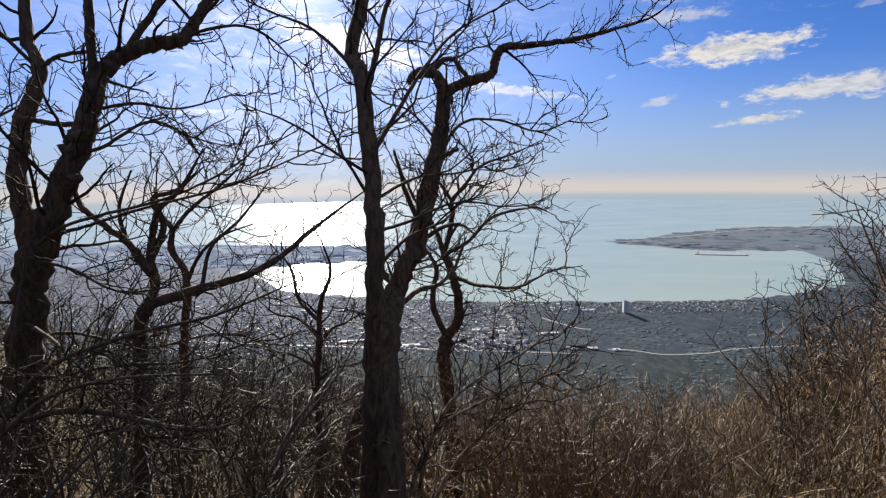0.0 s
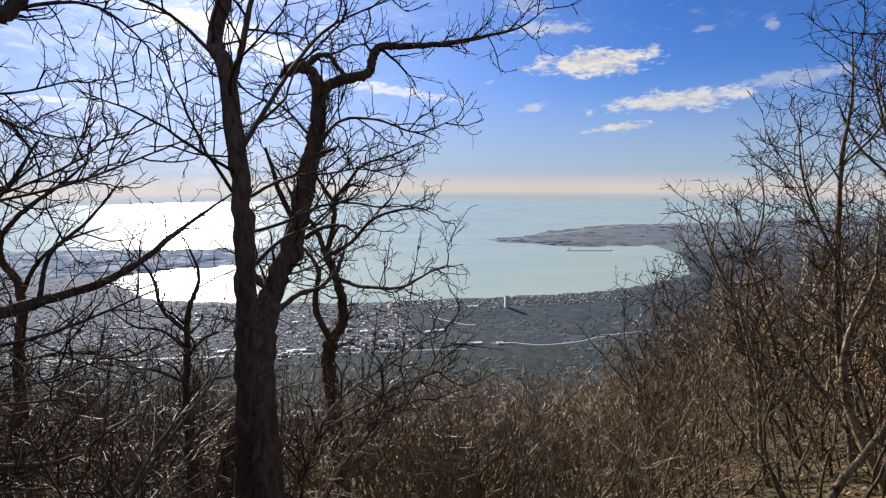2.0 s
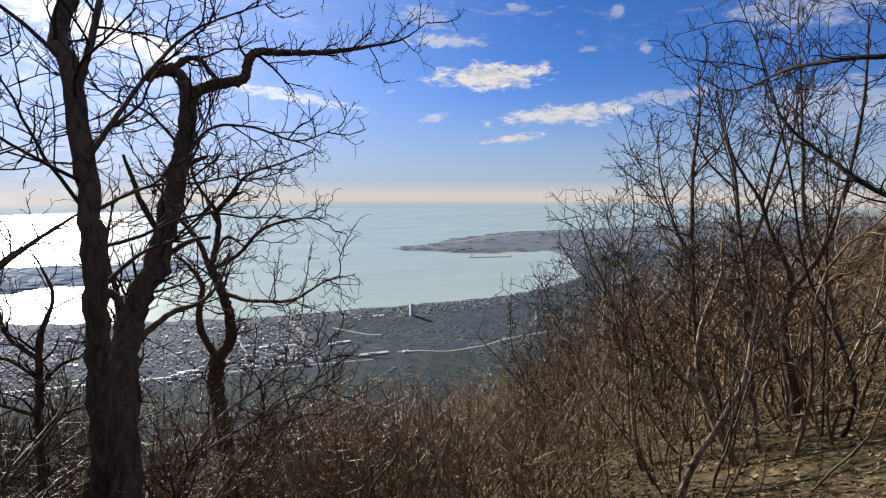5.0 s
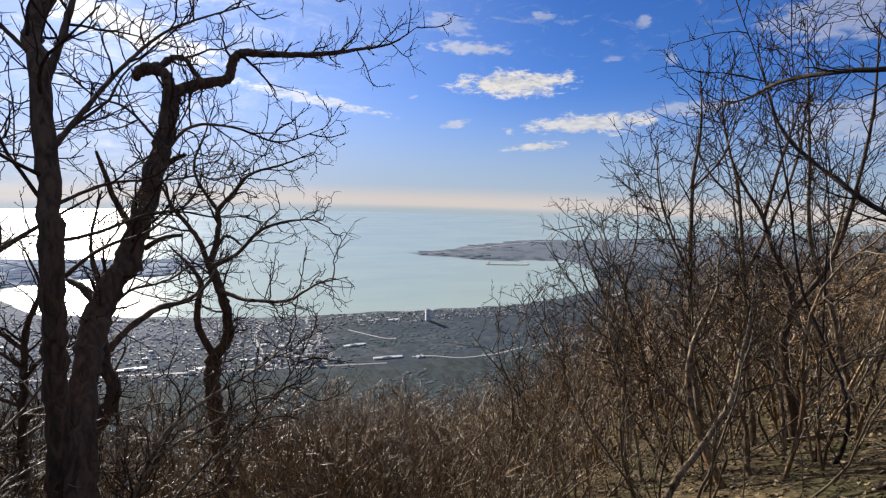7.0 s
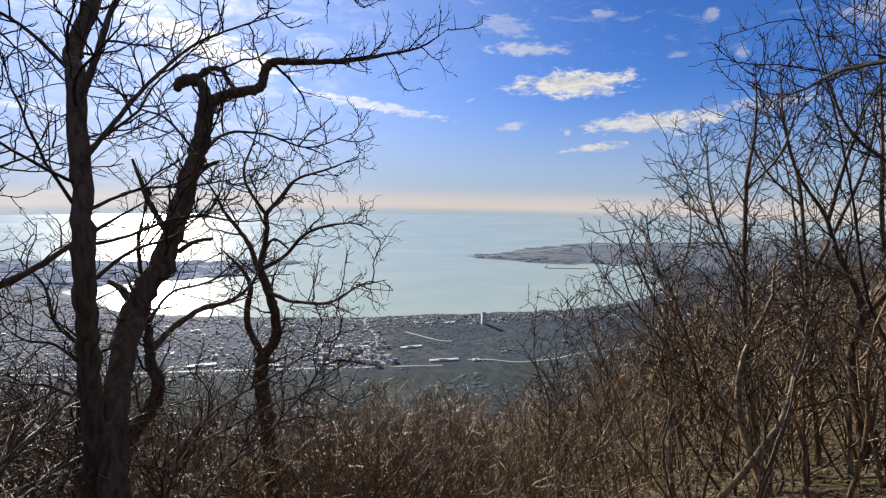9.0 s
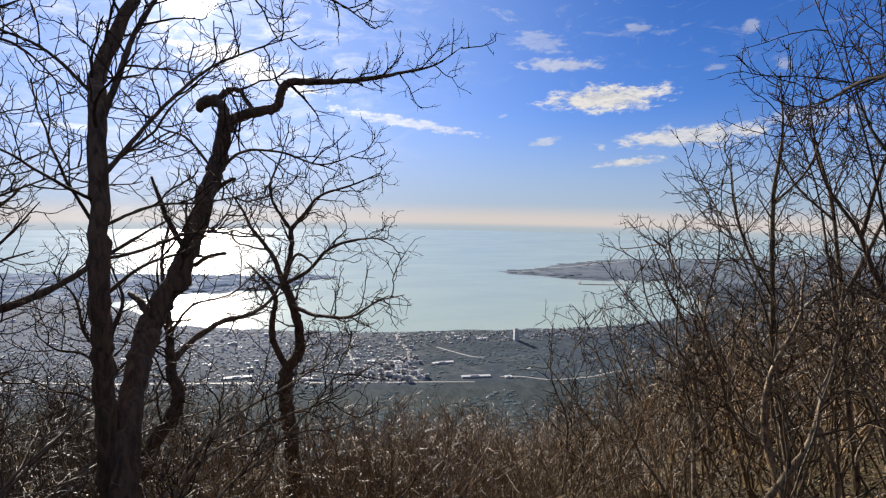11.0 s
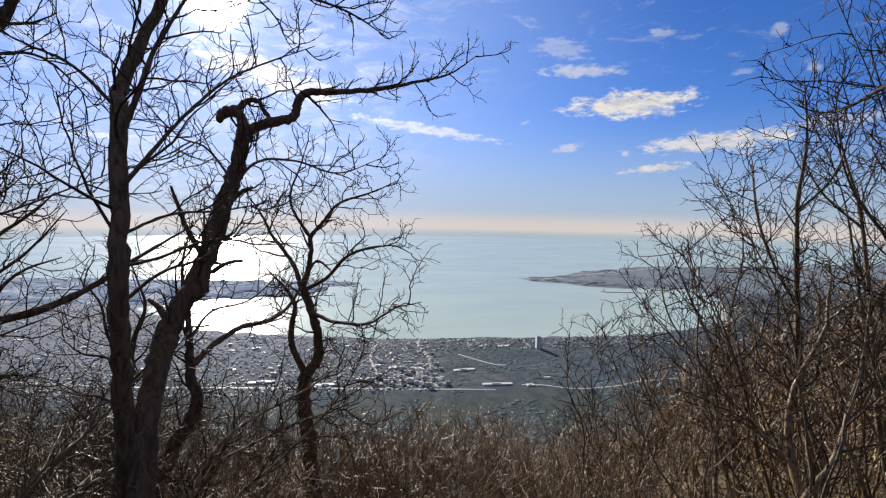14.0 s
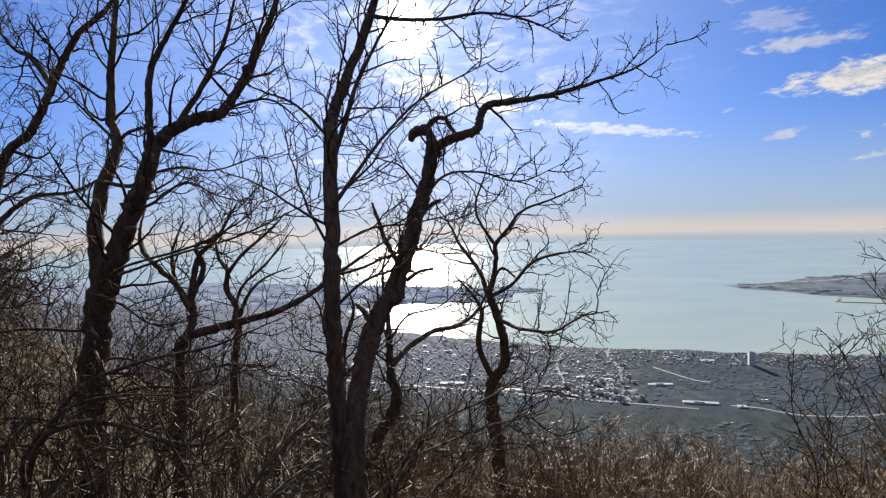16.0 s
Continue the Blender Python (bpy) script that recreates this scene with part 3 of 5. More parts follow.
bare_tree((0.45, 10.8, g(0.45, 10.8)), [
    ("trunk", [(0.47, 10.8, -6.4), (0.45, 10.79, -5.46), (0.38, 10.79, -4.2), (0.30, 10.76, -3.2), (0.23, 10.66, -2.36), (0.27, 10.56, -1.74), (0.53, 10.46, -1.33), (0.50, 10.36, -0.75), (0.36, 10.28, -0.2), (0.24, 10.26, 0.10)],
     [0.19, 0.165, 0.152, 0.146, 0.138, 0.118, 0.100, 0.084, 0.078, 0.072], 0.62, GNARL),
    ("limb", [(0.24, 10.26, 0.08), (0.36, 10.2, 0.5), (0.42, 10.1, 0.9), (0.42, 10.09, 1.12), (0.68, 10.02, 1.43), (0.95, 9.94, 1.75), (1.58, 9.87, 1.98), (2.05, 9.8, 2.2)], [0.055, 0.051, 0.047, 0.043, 0.034, 0.025, 0.017, 0.007], 0.25, GNARL),
    ("limb", [(0.42, 10.09, 1.08), (0.11, 10.06, 1.58), (0.06, 10.03, 1.95), (0.22, 10.0, 2.37), (0.35, 10.0, 2.8)], [0.034, 0.027, 0.021, 0.015, 0.007], 0.15, GNARL),
    ("limb", [(0.24, 10.25, 0.05), (0.09, 10.19, 0.55), (-0.11, 10.12, 0.88), (-0.3, 10.06, 1.15), (-0.45, 10.0, 1.5), (-0.7, 9.9, 1.9)], [0.051, 0.043, 0.036, 0.029, 0.020, 0.009], 0.3, GNARL),
    ("limb", [(0.27, 10.5, -1.68), (0.02, 10.39, -1.05), (0.04, 10.32, -0.58), (0.1, 10.26, -0.23), (-0.07, 10.2, 0.11), (-0.4, 10.1, 0.5)], [0.068, 0.060, 0.051, 0.043, 0.030, 0.010], 0.5, GNARL),
    ("limb", [(0.38, 10.28, -0.35), (0.72, 9.9, -0.45), (1.02, 9.4, -0.41), (1.48, 8.8, -0.3), (1.89, 8.31, 0.05), (2.2, 8.0, 0.18)], [0.043, 0.038, 0.032, 0.025, 0.015, 0.007], 0.25, GNARL),
    ("limb", [(0.3, 10.2, 0.08), (0.73, 10.07, 0.34), (1.16, 9.95, 0.79), (1.9, 9.82, 0.97), (2.32, 9.7, 0.82)], [0.043, 0.036, 0.029, 0.017, 0.007], 0.2, GNARL),
    ("spur", [(0.3, 10.15, 0.3), (0.53, 9.95, 0.66), (0.8, 9.75, 0.52)], [0.030, 0.025, 0.017], 0.5, FINE),
], "small gnarled bare tree with crooked spreading limbs", 13, group="bare trees on the slope")

bare_tree((-3.95, 5.1, g(-3.95, 5.1)), [
    ("trunk", [(-4.1, 5.12, -3.2), (-3.98, 5.08, -0.88), (-3.87, 5.05, -0.09), (-3.62, 4.95, 0.75), (-3.30, 4.88, 1.35), (-3.08, 4.92, 1.85), (-2.99, 5.02, 2.2), (-2.93, 5.1, 2.52), (-2.77, 5.19, 2.72), (-2.52, 5.28, 2.86), (-2.30, 5.37, 2.90), (-2.19, 5.45, 3.06), (-2.05, 5.53, 3.33), (-1.85, 5.62, 3.78), (-1.68, 5.7, 4.25), (-1.5, 5.8, 5.0)],
     [0.176, 0.152, 0.144, 0.132, 0.112, 0.100, 0.092, 0.084, 0.072, 0.064, 0.060, 0.054, 0.048, 0.040, 0.030, 0.012], 0.45, None),
    ("limb", [(-3.62, 4.95, 0.65), (-3.72, 5.05, 1.2), (-3.80, 5.15, 1.65), (-3.80, 5.3, 2.17), (-3.66, 5.4, 2.65), (-3.82, 5.5, 3.05), (-3.80, 5.6, 4.0), (-3.66, 5.7, 5.2)], [0.092, 0.084, 0.080, 0.076, 0.060, 0.052, 0.036, 0.013], 0.4, None),
    ("limb", [(-2.95, 5.08, 2.48), (-2.92, 5.05, 3.0), (-2.9, 5.1, 3.4), (-2.72, 5.15, 3.75), (-2.46, 5.2, 4.2), (-2.3, 5.3, 4.9)], [0.044, 0.038, 0.035, 0.029, 0.021, 0.008], 0.3, None),
    ("limb", [(-2.72, 5.22, 2.76), (-2.45, 5.3, 3.2), (-2.2, 5.4, 3.7), (-2.0, 5.4, 4.3)], [0.036, 0.030, 0.024, 0.010], 0.2, None),
    ("burl", [(-3.1, 4.9, 1.95), (-2.98, 4.86, 2.0), (-2.90, 4.84, 2.03)], [0.064, 0.048, 0.024], None, None),
    ("burl", [(-3.2, 4.86, 1.6), (-3.06, 4.82, 1.62), (-2.98, 4.8, 1.64)], [0.072, 0.052, 0.028], None, None),
    ("spur", [(-3.78, 5.2, 2.2), (-3.55, 5.15, 2.16), (-3.3, 5.1, 2.12), (-3.03, 5.0, 2.12)], [0.028, 0.024, 0.024, 0.028], None, None),
    ("branch", [(-3.66, 5.4, 2.66), (-3.5, 5.35, 2.75), (-3.28, 5.3, 2.79), (-2.97, 5.2, 2.78)], [0.024, 0.021, 0.018, 0.016], 0.3, FINE),
    ("branch", [(-3.2, 4.8, 1.15), (-2.9, 4.7, 1.22), (-2.4, 4.65, 1.36), (-1.64, 4.6, 1.54), (-1.04, 4.55, 1.77), (-0.5, 4.5, 1.99)], [0.018, 0.014, 0.012, 0.010, 0.007, 0.003], 0.4, FINE),
    ("branch", [(-3.4, 4.75, 1.05), (-2.99, 4.65, 1.25), (-2.12, 4.6, 1.46), (-1.51, 4.55, 1.73), (-1.25, 4.5, 1.95)], [0.018, 0.014, 0.011, 0.008, 0.003], 0.35, FINE),
    ("branch", [(-3.05, 4.9, 1.85), (-2.75, 4.8, 1.9), (-2.3, 4.75, 2.1), (-1.9, 4.7, 1.95), (-1.5, 4.7, 1.85)], [0.019, 0.016, 0.012, 0.009, 0.004], 0.15, FINE),
    ("branch", [(-3.0, 5.1, 2.25), (-2.6, 5.1, 2.3), (-2.2, 5.1, 2.25), (-1.7, 5.2, 2.4)], [0.018, 0.014, 0.010, 0.004], 0.15, FINE),
    ("branch", [(-2.3, 5.4, 2.95), (-1.8, 5.4, 3.05), (-1.4, 5.2, 2.9), (-1.0, 5.1, 2.5)], [0.018, 0.014, 0.010, 0.004], 0.2, FINE),
    ("branch", [(-3.7, 4.9, 0.3), (-3.0, 4.3, 0.3), (-2.3, 3.7, 0.2), (-1.85, 3.6, -0.18), (-1.44, 3.6, -0.28), (-1.2, 3.6, -0.15)], [0.021, 0.017, 0.014, 0.010, 0.007, 0.004], 0.3, FINE),
    ("branch", [(-3.85, 5.0, -0.3), (-3.2, 4.6, -0.1), (-2.5, 4.3, 0.1), (-1.8, 4.1, 0.2), (-1.1, 4.0, 0.45)], [0.018, 0.015, 0.012, 0.009, 0.004], 0.2, FINE),
    ("branch", [(-3.85, 5.0, 0.1), (-3.3, 4.9, 0.2), (-2.6, 4.9, 0.05), (-1.9, 4.8, 0.2), (-1.4, 4.7, 0.15)], [0.018, 0.015, 0.012, 0.009, 0.004], 0.2, FINE),
    ("branch", [(-3.9, 5.0, -0.6), (-3.3, 4.6, -0.7), (-2.6, 4.4, -0.5), (-1.9, 4.2, -0.4)], [0.018, 0.014, 0.011, 0.004], 0.2, FINE),
    ("branch", [(-3.75, 4.9, 0.5), (-4.2, 4.5, 0.6), (-4.8, 4.3, 0.5), (-5.3, 4.2, 0.7)], [0.019, 0.016, 0.011, 0.004], 0.2, FINE),
    ("branch", [(-3.5, 4.85, 0.9), (-3.0, 4.6, 0.85), (-2.5, 4.4, 0.7), (-2.0, 4.3, 0.75)], [0.016, 0.014, 0.010, 0.004], 0.2, FINE),
], "big forked bare tree with thick dark bowed limbs", 14, levels=OPEN, group="bare trees on the slope")

bare_tree((-3.1, 5.35, g(-3.1, 5.35)), [
    ("trunk", [(-3.15, 5.4, -3.4), (-3.0, 5.3, -1.2), (-2.85, 5.2, -0.2), (-2.72, 5.1, 0.34), (-2.45, 5.3, 0.46), (-1.91, 5.69, 0.58), (-1.62, 6.16, 0.75), (-1.37, 6.66, 1.0), (-0.84, 7.14, 1.4)],
     [0.075, 0.07, 0.066, 0.06, 0.048, 0.04, 0.033, 0.023, 0.010], 0.35, SLIM),
    ("limb", [(-2.72, 5.12, 0.3), (-2.66, 5.25, 0.61), (-2.72, 5.3, 0.86), (-2.63, 5.35, 1.29), (-2.42, 5.4, 1.5), (-2.2, 5.5, 1.9)], [0.051, 0.043, 0.036, 0.030, 0.021, 0.009], 0.3, SLIM),
    ("branch", [(-2.66, 5.25, 0.6), (-2.95, 5.4, 0.9), (-3.1, 5.5, 1.3), (-3.0, 5.6, 1.7)], [0.030, 0.025, 0.019, 0.009], 0.2, SLIM),
    ("branch", [(-2.3, 5.45, 0.5), (-2.2, 5.5, 0.9), (-1.9, 5.6, 1.2), (-1.6, 5.7, 1.6)], [0.024, 0.019, 0.014, 0.005], 0.2, SLIM),
    ("limb", [(-2.69, 5.25, 0.7), (-2.9, 5.32, 0.95), (-3.16, 5.39, 1.13), (-3.46, 5.46, 1.36), (-3.54, 5.53, 1.62), (-3.52, 5.6, 1.85)], [0.04, 0.036, 0.032, 0.026, 0.018, 0.008], 0.25, SLIM),
    ("limb", [(-2.72, 5.3, 0.8), (-2.6, 5.38, 1.16), (-2.72, 5.45, 1.41), (-2.5, 5.52, 1.5), (-2.26, 5.6, 1.72)], [0.036, 0.032, 0.026, 0.018, 0.008], 0.25, SLIM),
], "bare tree with a long low limb reaching sideways", 15, group="bare trees on the slope")

bare_tree((-3.4, 7.0, g(-3.4, 7.0)), [
    ("trunk", [(-3.42, 7.0, -4.0), (-3.35, 7.0, -1.08), (-3.29, 7.0, -0.4), (-3.21, 7.0, 0.31), (-3.37, 7.0, 0.66), (-3.35, 7.0, 0.96), (-3.49, 7.0, 1.17), (-3.53, 7.0, 1.5)], [0.07, 0.06, 0.052, 0.046, 0.04, 0.034, 0.024, 0.01], 0.3, SLIM),
    ("limb", [(-3.35, 7.0, 0.92), (-3.08, 7.0, 1.21), (-2.64, 7.0, 1.54), (-2.36, 7.0, 1.8)], [0.03, 0.026, 0.018, 0.008], 0.2, SLIM),
    ("limb", [(-3.21, 7.0, 0.25), (-2.98, 6.93, 0.61), (-2.67, 6.87, 0.86), (-2.22, 6.8, 1.02)], [0.028, 0.022, 0.016, 0.007], 0.2, SLIM),
], "slight crooked bare tree between the big trunks", 17, group="bare trees on the slope")

bare_tree((-1.46, 6.5, g(-1.46, 6.5)), [
    ("trunk", [(-1.48, 6.5, -3.9), (-1.43, 6.5, -1.21), (-1.38, 6.5, -0.5), (-1.33, 6.5, 0.06), (-1.19, 6.5, 0.46), (-1.3, 6.5, 0.87)], [0.05, 0.042, 0.036, 0.03, 0.02, 0.008], 0.3, FINE),
    ("limb", [(-1.35, 6.5, -0.2), (-1.6, 6.5, 0.1), (-1.7, 6.55, 0.5), (-1.95, 6.6, 0.8)], [0.024, 0.02, 0.015, 0.006], 0.2, FINE),
    ("limb", [(-1.38, 6.5, -0.5), (-1.2, 6.5, -0.28), (-0.98, 6.48, -0.18), (-0.72, 6.45, 0.02)], [0.024, 0.019, 0.014, 0.005], 0.15, FINE),
    ("limb", [(-1.41, 6.5, -0.8), (-1.7, 6.5, -0.62), (-1.95, 6.55, -0.58), (-2.25, 6.6, -0.42)], [0.022, 0.018, 0.013, 0.005], 0.15, FINE),
    ("limb", [(-1.42, 6.5, -0.95), (-1.15, 6.48, -0.78), (-0.9, 6.44, -0.72), (-0.66, 6.4, -0.55)], [0.022, 0.018, 0.013, 0.005], 0.15, FINE),
    ("limb", [(-1.37, 6.5, -0.4), (-1.62, 6.5, -0.15), (-1.9, 6.5, -0.08), (-2.12, 6.5, 0.12)], [0.020, 0.016, 0.012, 0.005], 0.15, FINE),
], "spindly bare tree beside the twin trunk", 18, group="bare trees on the slope")

bare_tree((-6.9, 6.0, g(-6.9, 6.0)), [
    ("trunk", [(-7.1, 5.9, -3.6), (-6.7, 5.95, 0.5), (-6.1, 6.0, 2.52), (-5.66, 6.06, 2.97), (-5.41, 6.12, 3.42), (-5.15, 6.18, 3.96), (-4.91, 6.24, 4.34), (-4.39, 6.3, 4.76), (-4.0, 6.4, 5.6)],
     [0.104, 0.080, 0.060, 0.056, 0.052, 0.046, 0.040, 0.028, 0.010], 0.3, None),
    ("limb", [(-5.3, 6.15, 3.6), (-5.8, 6.3, 4.1), (-6.2, 6.4, 4.3), (-6.7, 6.4, 4.9)], [0.040, 0.032, 0.024, 0.008], 0.2, None),
    ("limb", [(-6.4, 5.98, 1.6), (-5.9, 6.2, 2.1), (-5.3, 6.4, 2.2), (-4.6, 6.6, 2.6)], [0.040, 0.032, 0.020, 0.008], 0.2, None),
], "leaning bare tree with a slim dark trunk", 16, group="bare trees on the slope")

bare_tree((-3.3, 3.6, g(-3.3, 3.6)), [
    ("trunk", [(-3.35, 3.6, g(-3.3, 3.6) - 0.2), (-3.1, 3.6, -0.35), (-2.6, 3.55, 0.02), (-2.1, 3.5, 0.06), (-1.75, 3.5, -0.04), (-1.35, 3.5, -0.06), (-1.05, 3.5, 0.12)], [0.030, 0.026, 0.023, 0.020, 0.018, 0.014, 0.006], 0.45, SLIM),
    ("limb", [(-3.1, 3.6, -0.35), (-2.7, 3.7, 0.25), (-2.1, 3.8, 0.50), (-1.5, 3.9, 0.62), (-0.9, 4.0, 0.85)], [0.022, 0.019, 0.015, 0.011, 0.005], 0.3, SLIM),
    ("limb", [(-3.2, 3.6, -0.6), (-2.8, 3.3, -0.15), (-2.3, 3.2, 0.28), (-1.8, 3.2, 0.42), (-1.2, 3.3, 0.40)], [0.020, 0.017, 0.014, 0.010, 0.005], 0.3, SLIM),
], "low spreading bare tree with long sunlit rods", 31, group="bare trees on the slope")

boughs = random.Random(8)
level_tree = [("trunk", [(-4.75, 3.75, g(-4.7, 3.8) - 0.2), (-4.72, 3.8, -0.6), (-4.7, 3.85, 0.6), (-4.78, 3.9, 1.6), (-4.7, 4.0, 2.6), (-4.75, 4.1, 3.6)], [0.075, 0.066, 0.055, 0.045, 0.03, 0.008], None, None)]
for k in range(11):
    z = -0.5 + 0.26 * k + boughs.uniform(-0.1, 0.1)
    reach, turn = boughs.uniform(0.9, 1.5), boughs.uniform(0.1, 0.75)
    at = Vector((-4.72, 3.85, z))
    out = Vector((math.cos(turn), math.sin(turn), 0)) * reach
    level_tree.append(("branch", [at, at + out * 0.35 + Vector((0, 0, 0.10)), at + out * 0.7 + Vector((0, 0, boughs.uniform(0.0, 0.16))), at + out + Vector((0, 0, boughs.uniform(-0.15, 0.2)))], [0.018, 0.014, 0.010, 0.004], 0.15, FINE))
bare_tree((-4.75, 3.75, g(-4.75, 3.75)), level_tree, "bare tree with many level twiggy boughs", 33, group="bare trees on the slope")

RIGHT = "slim bare trees crowding the slope"
bare_tree((7.2, 5.3, g(7.2, 5.3)), [
    ("trunk", [(7.2, 5.25, -3.1), (7.04, 5.42, -1.73), (6.91, 5.56, -0.75), (6.83, 5.65, 0.4), (6.80, 5.68, 1.1), (6.78, 5.7, 1.83), (6.9, 5.75, 2.6), (6.85, 5.8, 3.4)], [0.055, 0.046, 0.042, 0.037, 0.031, 0.025, 0.017, 0.006], 0.35, None),
    ("limb", [(6.83, 5.65, 0.5), (6.6, 5.8, 1.0), (6.4, 5.9, 1.6), (6.3, 5.95, 2.3)], [0.021, 0.019, 0.014, 0.005], 0.2, None),
    ("limb", [(6.79, 5.7, 1.7), (7.1, 5.5, 2.2), (7.2, 5.4, 2.9)], [0.019, 0.014, 0.005], 0.2, None),
], "slim grey bare tree with upswept forks", 21, mat=BARK_GREY, levels=AIRY, group=RIGHT)
bare_tree((8.35, 5.4, g(8.35, 5.4)), [
    ("trunk", [(8.35, 5.38, -3.3), (8.25, 5.5, -1.94), (8.15, 5.64, -0.89), (8.06, 5.75, 0.34), (7.94, 5.91, 1.72), (7.76, 6.11, 2.7), (7.7, 6.2, 3.5)], [0.052, 0.042, 0.037, 0.031, 0.022, 0.014, 0.005], 0.35, None),
    ("limb", [(8.06, 5.75, 0.4), (8.3, 5.6, 1.2), (8.6, 5.5, 2.2), (8.7, 5.5, 3.4)], [0.031, 0.025, 0.019, 0.006], 0.25, None),
    ("limb", [(7.96, 5.88, 1.5), (7.5, 6.1, 2.0), (7.2, 6.2, 2.6)], [0.021, 0.016, 0.005], 0.2, None),
], "tall grey bare tree with a narrow crown", 22, mat=BARK_GREY, levels=AIRY, group=RIGHT)
bare_tree((8.3, 4.6, g(8.3, 4.6)), [
    ("trunk", [(8.3, 4.62, -2.9), (8.10, 4.78, -1.59), (7.95, 4.95, -0.47), (7.97, 4.9, 0.19), (7.74, 5.13, 0.95), (7.61, 5.25, 1.41), (7.35, 5.5, 2.0), (7.1, 5.6, 2.8)], [0.092, 0.073, 0.058, 0.044, 0.032, 0.024, 0.015, 0.006], 0.35, None),
    ("limb", [(7.95, 4.93, 0.0), (8.3, 4.7, 0.7), (8.5, 4.6, 1.6), (8.7, 4.6, 2.8), (8.6, 4.6, 4.0)], [0.040, 0.034, 0.027, 0.019, 0.006], 0.2, None),
    ("limb", [(7.65, 5.22, 1.3), (7.7, 5.1, 2.1), (7.9, 5.0, 3.0)], [0.025, 0.019, 0.006], 0.2, None),
], "thick-boled bare tree with mossy foot", 23, levels=AIRY, group=RIGHT)
bare_tree((4.5, 3.62, g(4.5, 3.62)), [
    ("trunk", [(4.35, 3.6, -1.9), (4.62, 3.62, -1.24), (5.03, 3.65, -0.86), (5.42, 3.7, -0.46), (5.71, 3.85, -0.07), (6.0, 4.01, 0.36), (6.25, 4.2, 1.0)], [0.037, 0.034, 0.031, 0.028, 0.022, 0.016, 0.006], 0.4, FINE),
], "leaning sunlit bare trunk", 24, mat=BARK_GREY, levels=AIRY, group=RIGHT)
bare_tree((9.6, 2.6, g(9.6, 2.6)), [
    ("trunk", [(9.6, 2.6, -1.9), (9.4, 2.6, 0.0), (9.3, 2.6, 1.6), (9.1, 2.7, 3.0), (9.1, 2.8, 5.0)], [0.098, 0.086, 0.073, 0.055, 0.012], 0.3, None),
    ("limb", [(9.35, 2.6, 1.2), (8.0, 2.4, 2.2), (6.4, 2.3, 2.6), (5.6, 2.75, 2.68), (5.51, 3.49, 2.72), (5.64, 3.98, 2.65), (5.74, 4.47, 2.6)], [0.043, 0.034, 0.027, 0.022, 0.017, 0.012, 0.005], 0.4, FINE),
    ("limb", [(9.4, 2.6, 0.4), (8.3, 2.8, 0.8), (7.1, 3.47, 1.51), (6.94, 3.97, 1.92), (6.82, 4.37, 2.3), (6.79, 4.61, 2.72), (6.7, 4.8, 3.4)], [0.043, 0.037, 0.027, 0.023, 0.019, 0.012, 0.005], 0.4, FINE),
], "bare tree with long limbs arching over the slope, bark blackened as a silhouette", 25, mat=BARK_SILHOUETTE, levels=AIRY, group=RIGHT)
bare_tree((8.0, 7.9, g(8.0, 7.9)), [
    ("trunk", [(8.05, 7.85, -4.2), (7.9, 7.95, -2.32), (7.76, 8.07, -1.2), (7.38, 8.39, -0.12), (7.15, 8.55, 0.5), (6.97, 8.68, 1.1)], [0.049, 0.040, 0.034, 0.025, 0.015, 0.005], 0.4, None),
    ("limb", [(7.8, 8.05, -1.4), (7.9, 8.2, -0.2), (8.1, 8.2, 0.9), (8.0, 8.3, 2.0)], [0.027, 0.022, 0.015, 0.005], 0.2, None),
], "young bare tree with a bent stem", 26, mat=BARK_GREY, levels=AIRY, group=RIGHT)
bare_tree((9.5, 4.3, g(9.5, 4.3)), [
    ("trunk", [(9.45, 4.3, -2.8), (9.13, 4.7, -1.17), (8.97, 4.97, -0.05), (8.77, 5.28, 1.0), (8.7, 5.4, 2.4), (8.5, 5.5, 4.2)], [0.049, 0.043, 0.037, 0.031, 0.021, 0.006], 0.4, None),
    ("limb", [(8.9, 5.1, 0.4), (9.3, 5.2, 1.4), (9.6, 5.3, 2.6)], [0.025, 0.019, 0.006], 0.2, None),
], "tall slim bare tree on leaf litter", 27, mat=BARK_GREY, levels=AIRY, group=RIGHT)


def fan_tree(az, r, tips, label, seed, mat, thick=0.05, levels=FAN):
    """A tree whose stems fan out from one foot; tips: azimuth, slope below eye level and distance of each stem's end."""
    rng = random.Random(seed)
    x, y = 0.3 + r * math.sin(radians(az)), 0.13 + r * math.cos(radians(az))
    foot = Vector((x, y, g(x, y)))
    limbs = []
    for k, (a, slope, far) in enumerate(tips):
        end = Vector((0.3 + far * math.sin(radians(a)), 0.13 + far * math.cos(radians(a)), 1.64 - far * slope))
        start = foot + Vector((rng.uniform(-0.12, 0.12), rng.uniform(-0.12, 0.12), -0.3))
        rise = end - start
        side = Vector((rng.gauss(0, 0.16), rng.gauss(0, 0.16), 0))
        line = [start]
        for f, lag in ((0.2, 0.13), (0.4, 0.31), (0.6, 0.53), (0.8, 0.77)):
            line.append(start + Vector((rise.x * lag, rise.y * lag, rise.z * f)) + side * (1 + rng.gauss(0, 0.6)) + Vector((rng.gauss(0, 0.11), rng.gauss(0, 0.11), 0)))
        line.append(end)
        t = thick * (1.0 if k == 0 else rng.uniform(0.5, 0.8))
        limbs.append(("trunk" if k == 0 else "limb", line, [t, t * 0.85, t * 0.7, t * 0.5, t * 0.3, 0.006], 0.28, levels))
    bare_tree(foot, limbs, label, seed, mat=mat, group=RIGHT)


